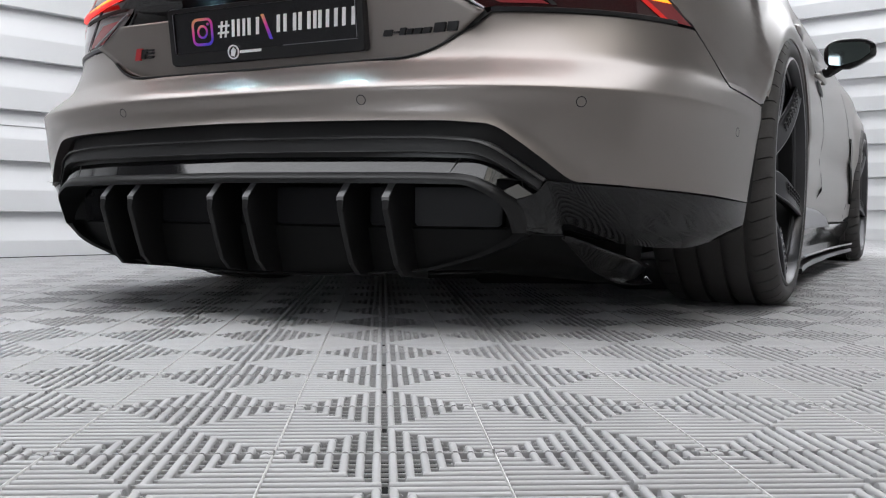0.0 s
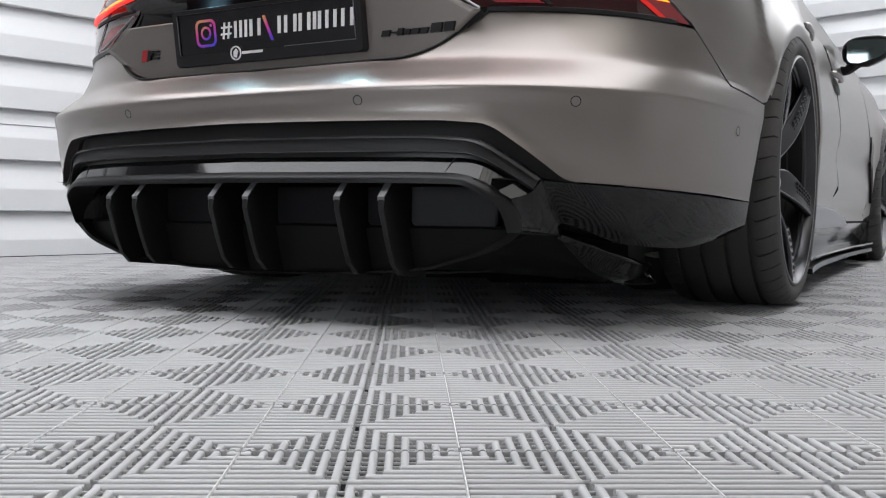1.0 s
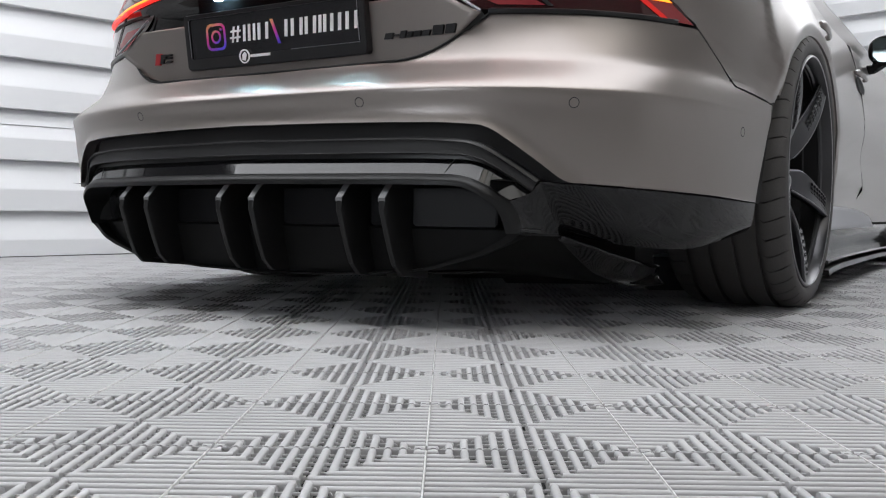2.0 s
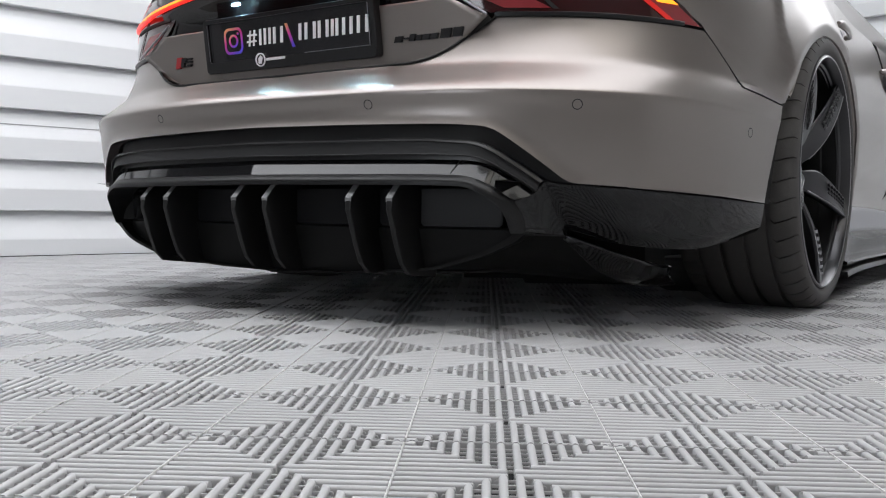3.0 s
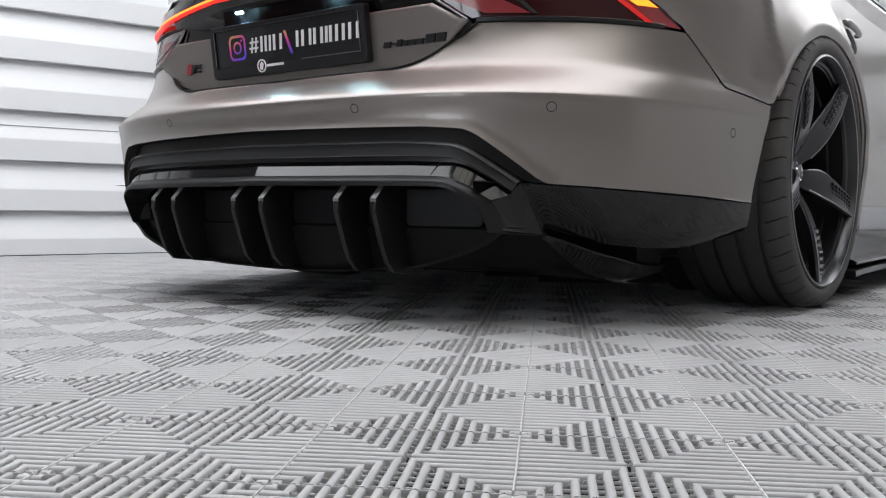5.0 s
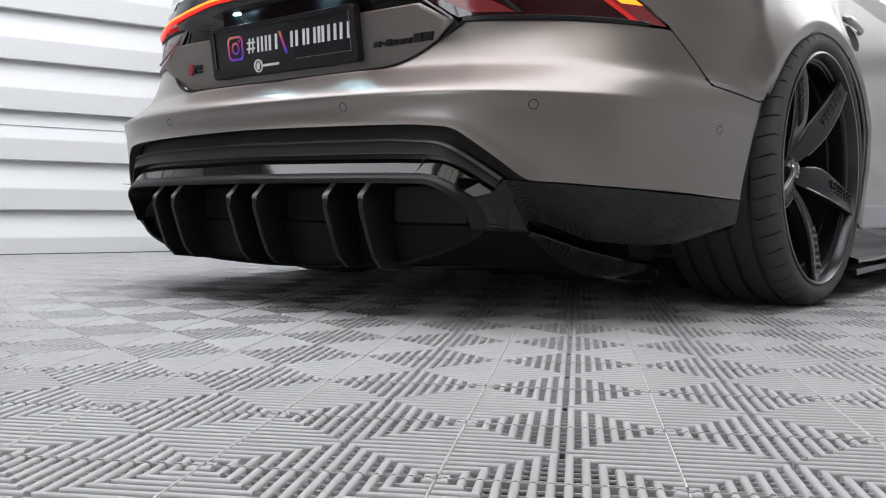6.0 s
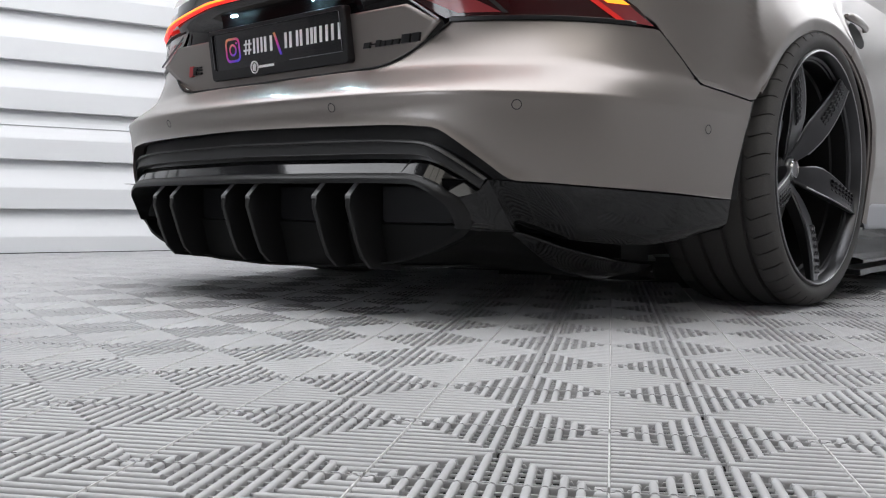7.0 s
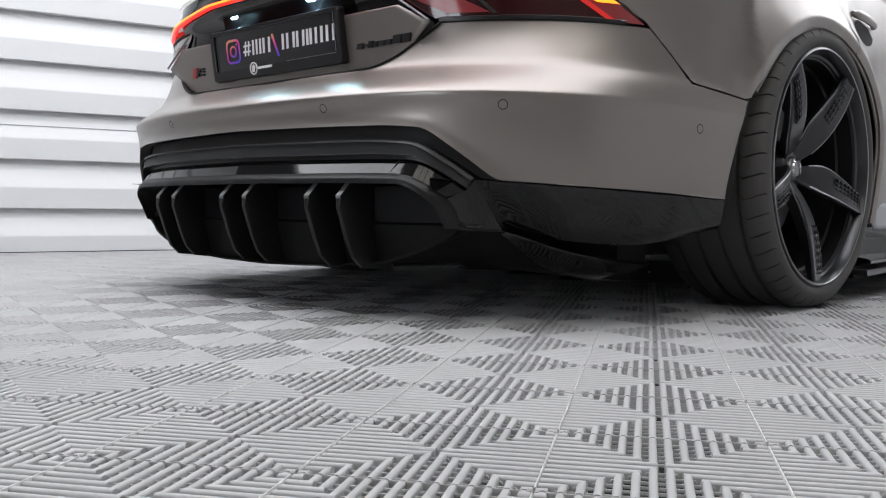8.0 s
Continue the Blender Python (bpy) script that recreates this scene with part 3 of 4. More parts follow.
FINS = (-0.378, -0.283, -0.042, 0.054, 0.285, 0.384)
for a, b in zip(FINS, FINS[1:] + (0.592,)):
    x0, x1 = a + 0.016, b - 0.016
    inset_panel([(x0 + 0.006, 0.214), (x1 - 0.006, 0.214), (x1, 0.220), (x1, 0.291), (x0, 0.291), (x0, 0.220)], GREYPANEL)
inset_panel([(-0.600, 0.291), (-0.600, 0.226), (-0.590, 0.214), (-0.400, 0.160), (-0.394, 0.166), (-0.394, 0.291)], LACQUER)
part("sticker", box((-0.012, -1.028, 0.272), (0.006, -1.0225, 0.284)), ORANGE_LABEL, car, "small orange sticker in the diffuser", smooth=False)

fin_side = [(-1.045, 0.304), (-1.082, 0.2985), (-1.110, 0.270), (-1.107, 0.245), (-1.083, 0.175), (-1.066, 0.136), (-1.04, 0.112), (-0.96, 0.104), (-0.955, 0.22), (-0.975, 0.304)]
for fx in FINS:
    bm = bmesh.new()
    dy = low_y(fx) - low_y(0)
    lean = 0.05 * fx
    left, right = [], []
    for y, z in fin_side:
        thick = 0.0085 if z > 0.26 and y < -1.0 else 0.0062 if y < -1.0 else 0.011
        xx = fx + lean * (0.30 - z)
        y -= 0.006 if z < 0.26 and y < -1.0 else 0
        left.append(bm.verts.new((xx - thick, y + dy, z)))
        right.append(bm.verts.new((xx + thick, y + dy, z)))
    bm.faces.new(left)
    bm.faces.new(list(reversed(right)))
    for i in range(len(left)):
        j = (i + 1) % len(left)
        bm.faces.new((left[i], right[i], right[j], left[j]))
    fin = part("diffuser_fin", bm, DULL, car, "upright satin black diffuser fin", smooth=False, bevel=0.002)
    xx = fx + lean * 0.015
    # grey plate on the chamfer stands in for the bright reflection there
    bm = bmesh.new()
    add_grid(bm, [[(xx + s * 0.0080, y + dy, z) for s in (-1, 1)] for y, z in ((-1.078, 0.2960), (-1.0835, 0.2985), (-1.1115, 0.2700), (-1.1105, 0.2620))])
    part("fin_cap", bm, FINCAP, fin, "chamfered nose of the fin, painted grey in place of its reflection", smooth=False)

# ---- smooth shell from the diffuser's lip forward to the side wings ----
def wing_edge(u):
    """Lower edge of the side wing, u from its root at the corner (0) forward."""
    return Vector((ease((0, 0.25, 0.6, 1), (0.672, 0.705, 0.725, 0.705), u), lerp(-0.886, -0.35, u), ease((0, 0.2, 0.5, 1), (0.197, 0.122, 0.084, 0.068), u)))


for sx in (1, -1):
    rows = []
    for k in range(25):
        t = k / 24
        x = lerp(0.0, 0.631, t ** 0.7)
        z = low_z(x) - 0.001
        a = Vector((x, ring_y(x, z, 0.0) + 0.012, z))
        b = wing_edge(0.95 * (1 - t))
        b = Vector((min(b.x, lerp(0.50, b.x, min(1, 1.6 * t))), b.y, b.z + 0.004))
        rows.append([(sx * p.x, p.y, p.z + 0.012 * math.sin(math.pi * q / 12)) for q, p in [(q, a.lerp(b, q / 12)) for q in range(13)]])
    part("lower_shell", grid(rows), LIPBLACK, car, "dull black underside beside the diffuser")

# ---- gloss valance at the corners, below the bumper ----
S_VAL = tail_at_x(0.668, 0.30)
for sx in (1, -1):
    rows = []
    for k in range(16):
        row = []
        for i in range(41):
            s = lerp(S_VAL, 1, i / 40)
            zt = min(low_edge(s), 0.306) - 0.003
            zb = ease((0, 0.25, 0.6, 1), (0.205, 0.185, 0.172, 0.205), i / 40)
            t = k / 15
            z = lerp(zt, zb, min(1, t * 1.25))
            p = tail(lerp(S_VAL, smax(z), i / 40), z)
            p.y += 0.085 * ease((0, 14), (1, 0), i) * min(1, t * 1.25)
            under = max(0, t - 0.55) / 0.45
            p += Vector((-0.045 * (i / 40), 0.06 * (1 - 0.5 * i / 40), 0)) * under ** 2
            w = max(0.0, 1 - i / 12) ** 2
            tt = min(1, t * 1.1)
            edge = Vector((lerp(0.669, 0.672, tt), lerp(-0.9705, -0.8865, tt), lerp(0.303, 0.1975, tt)))
            p = p.lerp(edge, w)
            row.append((sx * p.x, p.y, p.z))
        rows.append(row)
    bm = grid(rows)
    last = rows[-1]
    add_grid(bm, [last, [(x * 0.88, y + 0.10, z + 0.03) for x, y, z in last]])
    part("corner_valance", bm, GLOSS, car, "gloss black lower corner of the bumper reflecting the floor tiles")
    # facet between the strip's tip and the valance
    top = spread([(0.612, -1.004, 0.262), (0.652, -0.982, 0.280), (0.669, -0.970, 0.304)], 9)
    low = spread([(0.632, -0.978, 0.208), (0.656, -0.922, 0.201), (0.672, -0.886, 0.197)], 9)
    rows = [[(sx * p.x, p.y, p.z) for p in (a.lerp(b, t) for a, b in zip(top, low))] for t in [k / 8 for k in range(9)]]
    rows.append([(x * 0.985, y + 0.03, z - 0.004) for x, y, z in rows[-1]])
    part("corner_facet", grid(rows), GLOSS, car, "gloss black facet beside the diffuser")
    pts = [(sx * lerp(0.632, 0.672, t), lerp(-0.979, -0.887, t), 0.202 - 0.004 * t) for t in (0, 0.3, 0.6, 1)]
    part("facet_edge", tube(pts, [0.0016, 0.002, 0.002, 0.0012], 6), SATIN, car)
    pts = [(sx * lerp(0.634, 0.664, t), lerp(-0.975, -0.905, t), 0.213 - 0.002 * t) for t in (0, 0.3, 0.6, 1)]
    part("facet_edge", tube(pts, [0.0008, 0.0022, 0.0022, 0.0008], 6), SATIN, car)
    # swept side wing, running out of the corner and down to an upright cut before the tyre
    rows = []
    for i in range(33):
        t = i / 32
        a = wing_edge(t)
        b = Vector((ease((0, 0.12, 0.35, 0.7, 1), (0.674, 0.735, 0.765, 0.735, 0.690), t), lerp(-0.884, -0.345, t), ease((0, 0.15, 0.4, 0.7, 1), (0.200, 0.168, 0.142, 0.128, 0.117), t)))
        row = []
        for q in range(11):
            p = a.lerp(b, q / 10)
            sag = math.sin(math.pi * q / 10)
            row.append((sx * (p.x - 0.014 * sag * min(1, 3 * t)), p.y + 0.010 * sag * min(1, 3 * t), p.z - 0.004 * sag))
        rows.append(row)
    part("side_wing", grid(rows), GLOSS, car, "gloss black swept side wing of the diffuser", solid=0.006)

# ---- flanks ----
ARCH_Z = 0.30


def lip_r(deg):
    return ease((-25, 5, 20, 40, 70, 100, 135, 154), (0.405, 0.415, 0.428, 0.424, 0.403, 0.405, 0.414, 0.4356), deg)


def ray_out(cy, cz, deg, poly):
    c, s = math.cos(radians(deg)), math.sin(radians(deg))
    best = 9.0
    for (ay, az), (by, bz) in zip(poly, poly[1:]):
        ey, ez = by - ay, bz - az
        det = c * -ez + s * ey
        if abs(det) < 1e-9:
            continue
        t = ((ay - cy) * -ez + (az - cz) * ey) / det
        u = (c * (az - cz) - s * (ay - cy)) / det
        if t > 0 and -1e-6 <= u <= 1 + 1e-6:
            best = min(best, t)
    return best


def polar_patch(cy, degs, rin, poly, flip=False, n=28):
    """A flank panel round a wheel arch: rays from the arch lip out to the panel's edge."""
    rows = []
    for d in degs:
        r0, r1 = rin(d), ray_out(0, ARCH_Z, d, poly)
        row = []
        for k in range(-2, n + 1):
            r = r0 + 0.006 * max(k, 0) if k <= 8 else lerp(r0 + 0.048, r1, (k - 8) / (n - 8))
            y, z = r * math.cos(radians(d)), ARCH_Z + r * math.sin(radians(d))
            yy = cy + (-y if flip else y)
            x = side_x(yy, z) + (0.008 if r0 < 0.45 else 0) * math.exp(-((r - r0) / 0.1) ** 2) * ease((120, 150), (1, 0), d)
            flare = ease((0.0, 0.029, 0.036, 0.10), (0.006, 0.015, 0.013, 0.0), r - r0) * (1 if d < 150 else max(0, (154 - d) / 4)) * (1 if r0 < 0.435 else 0)
            if k == -1:
                x -= 0.006
            if k == -2:
                x -= 0.014
            row.append((x + flare, yy, z))
        rows.append(row)
    return rows


KINK, TIP = tail(S_KINK, 0.513), tail(S_TIP, 0.626)
DEG_K = math.degrees(math.atan2(0.516 - ARCH_Z, KINK.y + 0.002))
LINE_AK = [(arch_back(0.490) + 0.06, 0.487), (arch_back(0.490), 0.4935), (KINK.y, 0.5165), (KINK.y - 0.05, 0.523)]


def door_rin(d):
    return lip_r(d) if d <= 64.2 else max(lip_r(d), ray_out(0, ARCH_Z, d, CUT))


def rear_rin(d):
    if d <= 152:
        return lip_r(d)
    return max(lip_r(152), ray_out(0, ARCH_Z, d, LINE_AK))


quarter_edge = [(KINK.y + 0.018, 0.470), (KINK.y + 0.002, 0.516), (TIP.y + 0.003, 0.629), (-0.692, 0.675), (-0.782, 0.73), (-0.857, 0.80), (-0.90, 0.90), (0.06, 0.90), (0.12, 0.80), (0.172, 0.700), (0.19, 0.60)]
CUT = [(0.179, 0.62), (0.177, 0.700), (0.125, 0.80), (0.065, 0.90)]
door_edge = [(0.02, 0.90), (1.32, 0.90), (1.36, 0.55), (1.34, 0.215), (0.38, 0.215)]
degs_q = [64.4 + (DEG_K - 0.2 - 64.4) * i / 60 for i in range(61)]
degs_d = [-12 + (83.5 + 12) * i / 46 for i in range(47)]
for sx in (1, -1):
    for name, degs, poly, label in (("rear_quarter_panel", degs_q, quarter_edge, "satin bronze-grey rear wing over the wheel"), ("rear_door", degs_d, door_edge, "satin bronze-grey rear door")):
        rows = polar_patch(0.0, degs, door_rin if name == "rear_door" else rear_rin, poly)
        bm = grid([[(sx * x, y, z) for x, y, z in row] for row in rows])
        ob = part(name, bm, PAINT, car, label)
    bead = [(sx * (side_x(r * math.cos(radians(d)), ARCH_Z + r * math.sin(radians(d))) + 0.004), r * math.cos(radians(d)), ARCH_Z + r * math.sin(radians(d))) for d, r in [(d, lip_r(d) - 0.003) for d in range(-10, 151, 4)]]
    part("arch_lip", tube(bead, 0.005, 8), PAINT, car, "rolled wheel arch lip")
    # front door
    rows = [[(sx * side_x(y, z), y, z) for y in [lerp(lerp(1.344, 1.364, min(1, (z - 0.215) / 0.3)), 2.33 + 0.12 * max(0, z - 0.5), i / 24) for i in range(25)]] for z in [0.215 + 0.685 * k / 22 for k in range(23)]]
    part("front_door", grid(rows), PAINT, car, "satin bronze-grey front door")
    # front wing, round the front arch
    edge = [(-0.57, 0.215), (-0.565, 0.50), (-0.53, 0.62), (-0.52, 0.90), (0.2, 0.85), (0.50, 0.72), (0.52, 0.20)]
    degs = [188 - (188 + 10) * i / 60 for i in range(61)]
    rows = polar_patch(2.9, degs, lambda d: 0.408, edge)
    part("front_wing", grid([[(sx * x, y, z) for x, y, z in row] for row in rows]), PAINT, car, "satin bronze-grey front wing")
    # dark air outlet behind the front wheel
    part("air_outlet", prism([(2.40, 0.30), (2.44, 0.30), (2.46, 0.58), (2.36, 0.62), (2.33, 0.50)], "x", sx * (side_x(2.4, 0.45) - 0.004), sx * (side_x(2.4, 0.45) + 0.006)), GLOSS, car, "dark air outlet behind the front wheel", smooth=False)
    # wheel housings
    for cy in (0.0, 2.9):
        rows = []
        for q, grow, fix in ((2, 0.004, 0), (0, 0.010, 0), (0.94, 0.016, 0), (0.90, 0, 0.455), (0.66, 0, 0.455), (0.62, 0, 0.05)):
            row = []
            for a in range(-16, 185, 4):
                r = fix or (lip_r(min(a, 154)) if cy == 0 else 0.408) + grow
                y, z = cy + r * math.cos(radians(180 - a if cy else a)), ARCH_Z + r * math.sin(radians(a))
                x = min(q, side_x(y, z) - 0.02) if 0 < q < 1 else side_x(y, z) + (0.002 if q else -0.012)
                row.append((sx * x, y, z))
            rows.append(row)
        part("wheel_housing", grid(rows), CAVITY, car, "dark wheel arch liner")
    # grey insert along the foot of the doors
    rows = []
    for k in range(7):
        row = []
        for i in range(25):
            y = lerp(0.46, 1.74, i / 24)
            top = ease((0.46, 0.9, 1.4, 1.74), (0.272, 0.274, 0.264, 0.238), y)
            z = lerp(0.196, top, k / 6)
            row.append((sx * (side_x(y, 0.21) + lerp(0.012, -0.006, k / 6)), y, z))
        rows.append(row)
    part("sill_insert", grid(rows), TRIMGREY, car, "satin grey insert at the foot of the doors", solid=0.004)
    # sill and side skirt
    def sill_section(y):
        b = side_x(y, 0.21)
        return [(b - 0.01, 0.222), (b + 0.004, 0.205), (b - 0.012, 0.165), (b - 0.03, 0.135), (b - 0.035, 0.118), (b + 0.010, 0.112), (b + 0.022, 0.106), (b + 0.022, 0.098), (b - 0.04, 0.094), (b - 0.10, 0.10), (b - 0.10, 0.222)]
    bm = bmesh.new()
    vs = add_grid(bm, [[(sx * x, y, z) for x, z in sill_section(y)] for y in [0.40 + (2.50 - 0.40) * i / 30 for i in range(31)]], True)
    bm.faces.new(vs[0])
    bm.faces.new(list(reversed(vs[-1])))
    part("sill", bm, GLOSS, car, "gloss black sill with a side skirt")
    bm = bmesh.new()
    vs = add_grid(bm, [[(sx * (side_x(y, 0.21) + dx), y, z) for dx, z in ((-0.04, 0.086), (0.028, 0.082), (0.030, 0.066), (-0.04, 0.072))] for y in [0.33 + 2.1 * i / 30 for i in range(31)]], True)
    bm.faces.new(vs[0])
    bm.faces.new(list(reversed(vs[-1])))
    part("skirt_blade", bm, SATIN, car, "satin black blade under the sill", smooth=False)
    # door handles
    for hy in (0.23, 1.24):
        # black patch laid over the door draws the recess's shade; nothing is hollowed
        rows = []
        for k in range(7):
            row = []
            for i in range(15):
                t = i / 14
                z = 0.752 - 0.008 * t + lerp(-0.036, 0.030, k / 6) * (math.sin(math.pi * min(1, t * 1.02 + 0.01)) ** 0.5)
                y = hy + 0.01 + 0.195 * t
                row.append((sx * (side_x(y, z) + 0.004), y, z))
            rows.append(row)
        part("handle_pocket", grid(rows), SEAM, car, "black patch standing for the shaded recess behind the door handle")
        rows = []
        for i in range(17):
            t = i / 16
            y, zc = hy + 0.215 * t, 0.786 - 0.006 * t
            out = 0.028 * ease((0, 0.12, 0.5, 0.9, 1), (0.1, 0.7, 1, 0.95, 0.5), t)
            half = 0.013 * ease((0, 0.15, 0.85, 1), (0.4, 1, 1, 0.6), t)
            x = side_x(y, zc)
            rows.append([(sx * (x + max(0.0, out - 0.012) + 0.006 + 0.007 * math.cos(2 * math.pi * q / 10)), y, zc + half * math.sin(2 * math.pi * q / 10)) for q in range(10)])
        bm = bmesh.new()
        vs = add_grid(bm, rows, True)
        bm.faces.new(vs[0])
        bm.faces.new(list(reversed(vs[-1])))
        part("door_handle", bm, PAINT, car, "satin bronze-grey door handle")
    # mirror
    bm = bmesh.new()
    bmesh.ops.create_uvsphere(bm, u_segments=24, v_segments=14, radius=1)
    for v in bm.verts:
        q = v.co.copy()
        x = 0.985 + 0.105 * math.copysign(abs(q.x) ** 0.75, q.x)
        y = 1.74 + (0.03 if q.y < 0 else 0.11) * q.y
        z = 0.940 + 0.066 * math.copysign(abs(q.z) ** 0.7, q.z) - 0.05 * max(0, q.x) * max(0, -q.z) * -1
        v.co = (sx * x, y, z)
    mirror = part("wing_mirror", bm, GLOSS, car, "gloss black wing mirror on a slim foot")
    glass = [(0.905, 0.892), (0.95, 0.884), (1.03, 0.905), (1.068, 0.935), (1.060, 0.968), (1.03, 0.980), (0.92, 0.985), (0.902, 0.970)]
    part("mirror_glass", prism([(sx * a, b) for a, b in glass], "y", 1.700, 1.712), MIRROR, mirror, "mirror glass", smooth=False)
    part("mirror_foot", tube([(sx * 0.84, 1.78, 0.862), (sx * 0.90, 1.77, 0.868), (sx * 0.94, 1.76, 0.90)], [0.02, 0.022, 0.03]), GLOSS, mirror)

# ---- upper body, bonnet and nose ----
UY = (-0.96, -0.80, -0.5, 0.0, 0.6, 1.2, 1.7, 2.2, 2.5, 3.0, 3.4, 3.72)
UB = (0.80, 0.88, 0.90, 0.90, 0.90, 0.90, 0.90, 0.90, 0.89, 0.84, 0.77, 0.70)
UH = (0.815, 0.915, 1.02, 1.19, 1.33, 1.385, 1.34, 1.13, 0.985, 0.93, 0.86, 0.76)
rows, glass_rows = [], []
for i in range(61):
    y = lerp(UY[0], UY[-1], i / 60)
    b, h = ease(UY, UB, y), ease(UY, UH, y)
    xb = side_x(max(y, -0.745), b) if y > -0.745 else lerp(0.50, 0.80, (y + 0.96) / 0.215)
    if y > 3.4:
        xb = min(xb, 0.86)
    cabin = ease((-0.7, 0.2, 1.8, 2.5), (0, 1, 1, 0), y)
    row = []
    for k in range(13):
        a = k / 12 * math.pi / 2
        p = lerp(0.55, 0.8, cabin)
        x = xb * math.cos(a) ** p
        z = b + (h - b) * math.sin(a) ** lerp(0.9, 0.95, cabin)
        x *= 1 - 0.16 * cabin * (k > 1) * min(1, k / 6)
        row.append((x, y, z))
    rows.append(row)
    if 16 <= i <= 43:
        glass_rows.append([(x * 1.004 + 0.002, y, z + 0.002) for x, y, z in row[2:7]])
part("upper_body", grid(rows, mirror=True), PAINT, car, "satin bronze-grey roof and shoulders")
for sx in (1, -1):
    part("side_window", grid([[(sx * x, y, z) for x, y, z in r] for r in glass_rows]), GLASS, car, "tinted side window glass")
rows = []
for k in range(14):
    z = 0.14 + 0.60 * k / 13
    bulge = 0.10 * math.sin(math.pi * k / 13)
    rows.append([((0.90 + 0.03 * math.sin(math.pi * k / 13)) * math.sin(t), 3.38 + (0.40 + bulge) * math.cos(t) ** 0.8, z) for t in [i / 20 * math.pi / 2 for i in range(20)] + [math.pi / 2 - 1e-4]])
part("front_bumper", grid(rows, mirror=True), PAINT, car, "satin bronze-grey front bumper")
rows = [[(w * i / 12, y, z + 0.05 * max(0, abs(w * i / 12) - 0.35)) for i in range(-12, 13)] for y, z, w in ((-0.96, 0.116, 0.36), (-0.90, 0.112, 0.44), (-0.70, 0.110, 0.58), (-0.46, 0.118, 0.60))]
part("rear_tray", grid(rows), UNDERSIDE, car, "dark sloping tray under the diffuser", solid=0.004)
part("underbody", box((-0.46, -0.84, 0.112), (0.46, 3.5, 0.30)), UNDERSIDE, car, "dark flat underbody", smooth=False)
# added filler boxes: keep the lit floor from showing past the side wings
for sx in (1, -1):
    part("arch_closer", box((sx * 0.48, -0.46, 0.105), (sx * 0.672, -0.33, 0.32)), UNDERSIDE, car, "dark filler added to block light inside the wheel arch", smooth=False)
part("axle_panel", box((-0.55, -0.84, 0.30), (0.55, -0.45, 0.52)), CAVITY, car, smooth=False)
part("sill_floor", box((-0.86, 0.44, 0.118), (0.86, 2.46, 0.20)), UNDERSIDE, car, smooth=False)


# ---- wheels ----
def lathe(profile, n=64, bm=None):
    """Profile of (axial x, radius), turned round the x axis."""
    bm = bm or bmesh.new()
    add_grid(bm, [[(x, r * math.cos(2 * math.pi * k / n), r * math.sin(2 * math.pi * k / n)) for x, r in profile] for k in range(n)] + [[(x, r, 0) for x, r in profile]])
    bmesh.ops.remove_doubles(bm, verts=bm.verts, dist=1e-5)
    return bm


R_TYRE, TYRE_IN, TYRE_OUT = 0.357, -0.225, 0.080


def tyre_mesh():
    """Tread with four grooves and cut shoulders, rounded sidewalls; x = 0 is the hub face."""
    c, half = (TYRE_IN + TYRE_OUT) / 2, (TYRE_OUT - TYRE_IN) / 2
    prof = [(half - 0.020, 0.290, 0), (half - 0.009, 0.2975, 0), (half - 0.007, 0.301, 0), (half - 0.0085, 0.303, 0), (half - 0.002, 0.311, 0), (half, 0.322, 0), (half - 0.003, 0.334, 0), (half - 0.010, 0.344, 1), (half - 0.020, 0.3505, 1), (half - 0.034, 0.3545, 1), (half - 0.050, 0.3560, 1)]
    for g in (0.088, 0.030):
        prof += [(g + 0.0065, R_TYRE - 0.0006, 0), (g + 0.0055, R_TYRE - 0.011, 0), (g - 0.0055, R_TYRE - 0.011, 0), (g - 0.0065, R_TYRE, 0)]
    full = prof + [(-x, r, k) for x, r, k in reversed(prof)]
    bm = bmesh.new()
    rows = []
    cuts = 46
    for q in range(cuts):
        for off, deep in ((0.0, 0), (0.44, 0), (0.465, 1), (0.505, 1), (0.53, 0)):
            row = []
            for x, r, k in full:
                a = 2 * math.pi * (q + off + (0.30 * (half - abs(x)) / 0.05 if k else 0.1) * (1 if x > 0 else -1)) / cuts
                rr = r - (0.006 if deep and k else 0)
                row.append((c + x, rr * math.cos(a), rr * math.sin(a)))
            rows.append(row)
    rows.append(rows[0])
    add_grid(bm, rows)
    bmesh.ops.remove_doubles(bm, verts=bm.verts, dist=1e-5)
    return bm


def spoke_x(t):
    return ease((0, 0.2, 0.5, 0.8, 1), (-0.012, 0.022, 0.053, 0.067, 0.071), t)


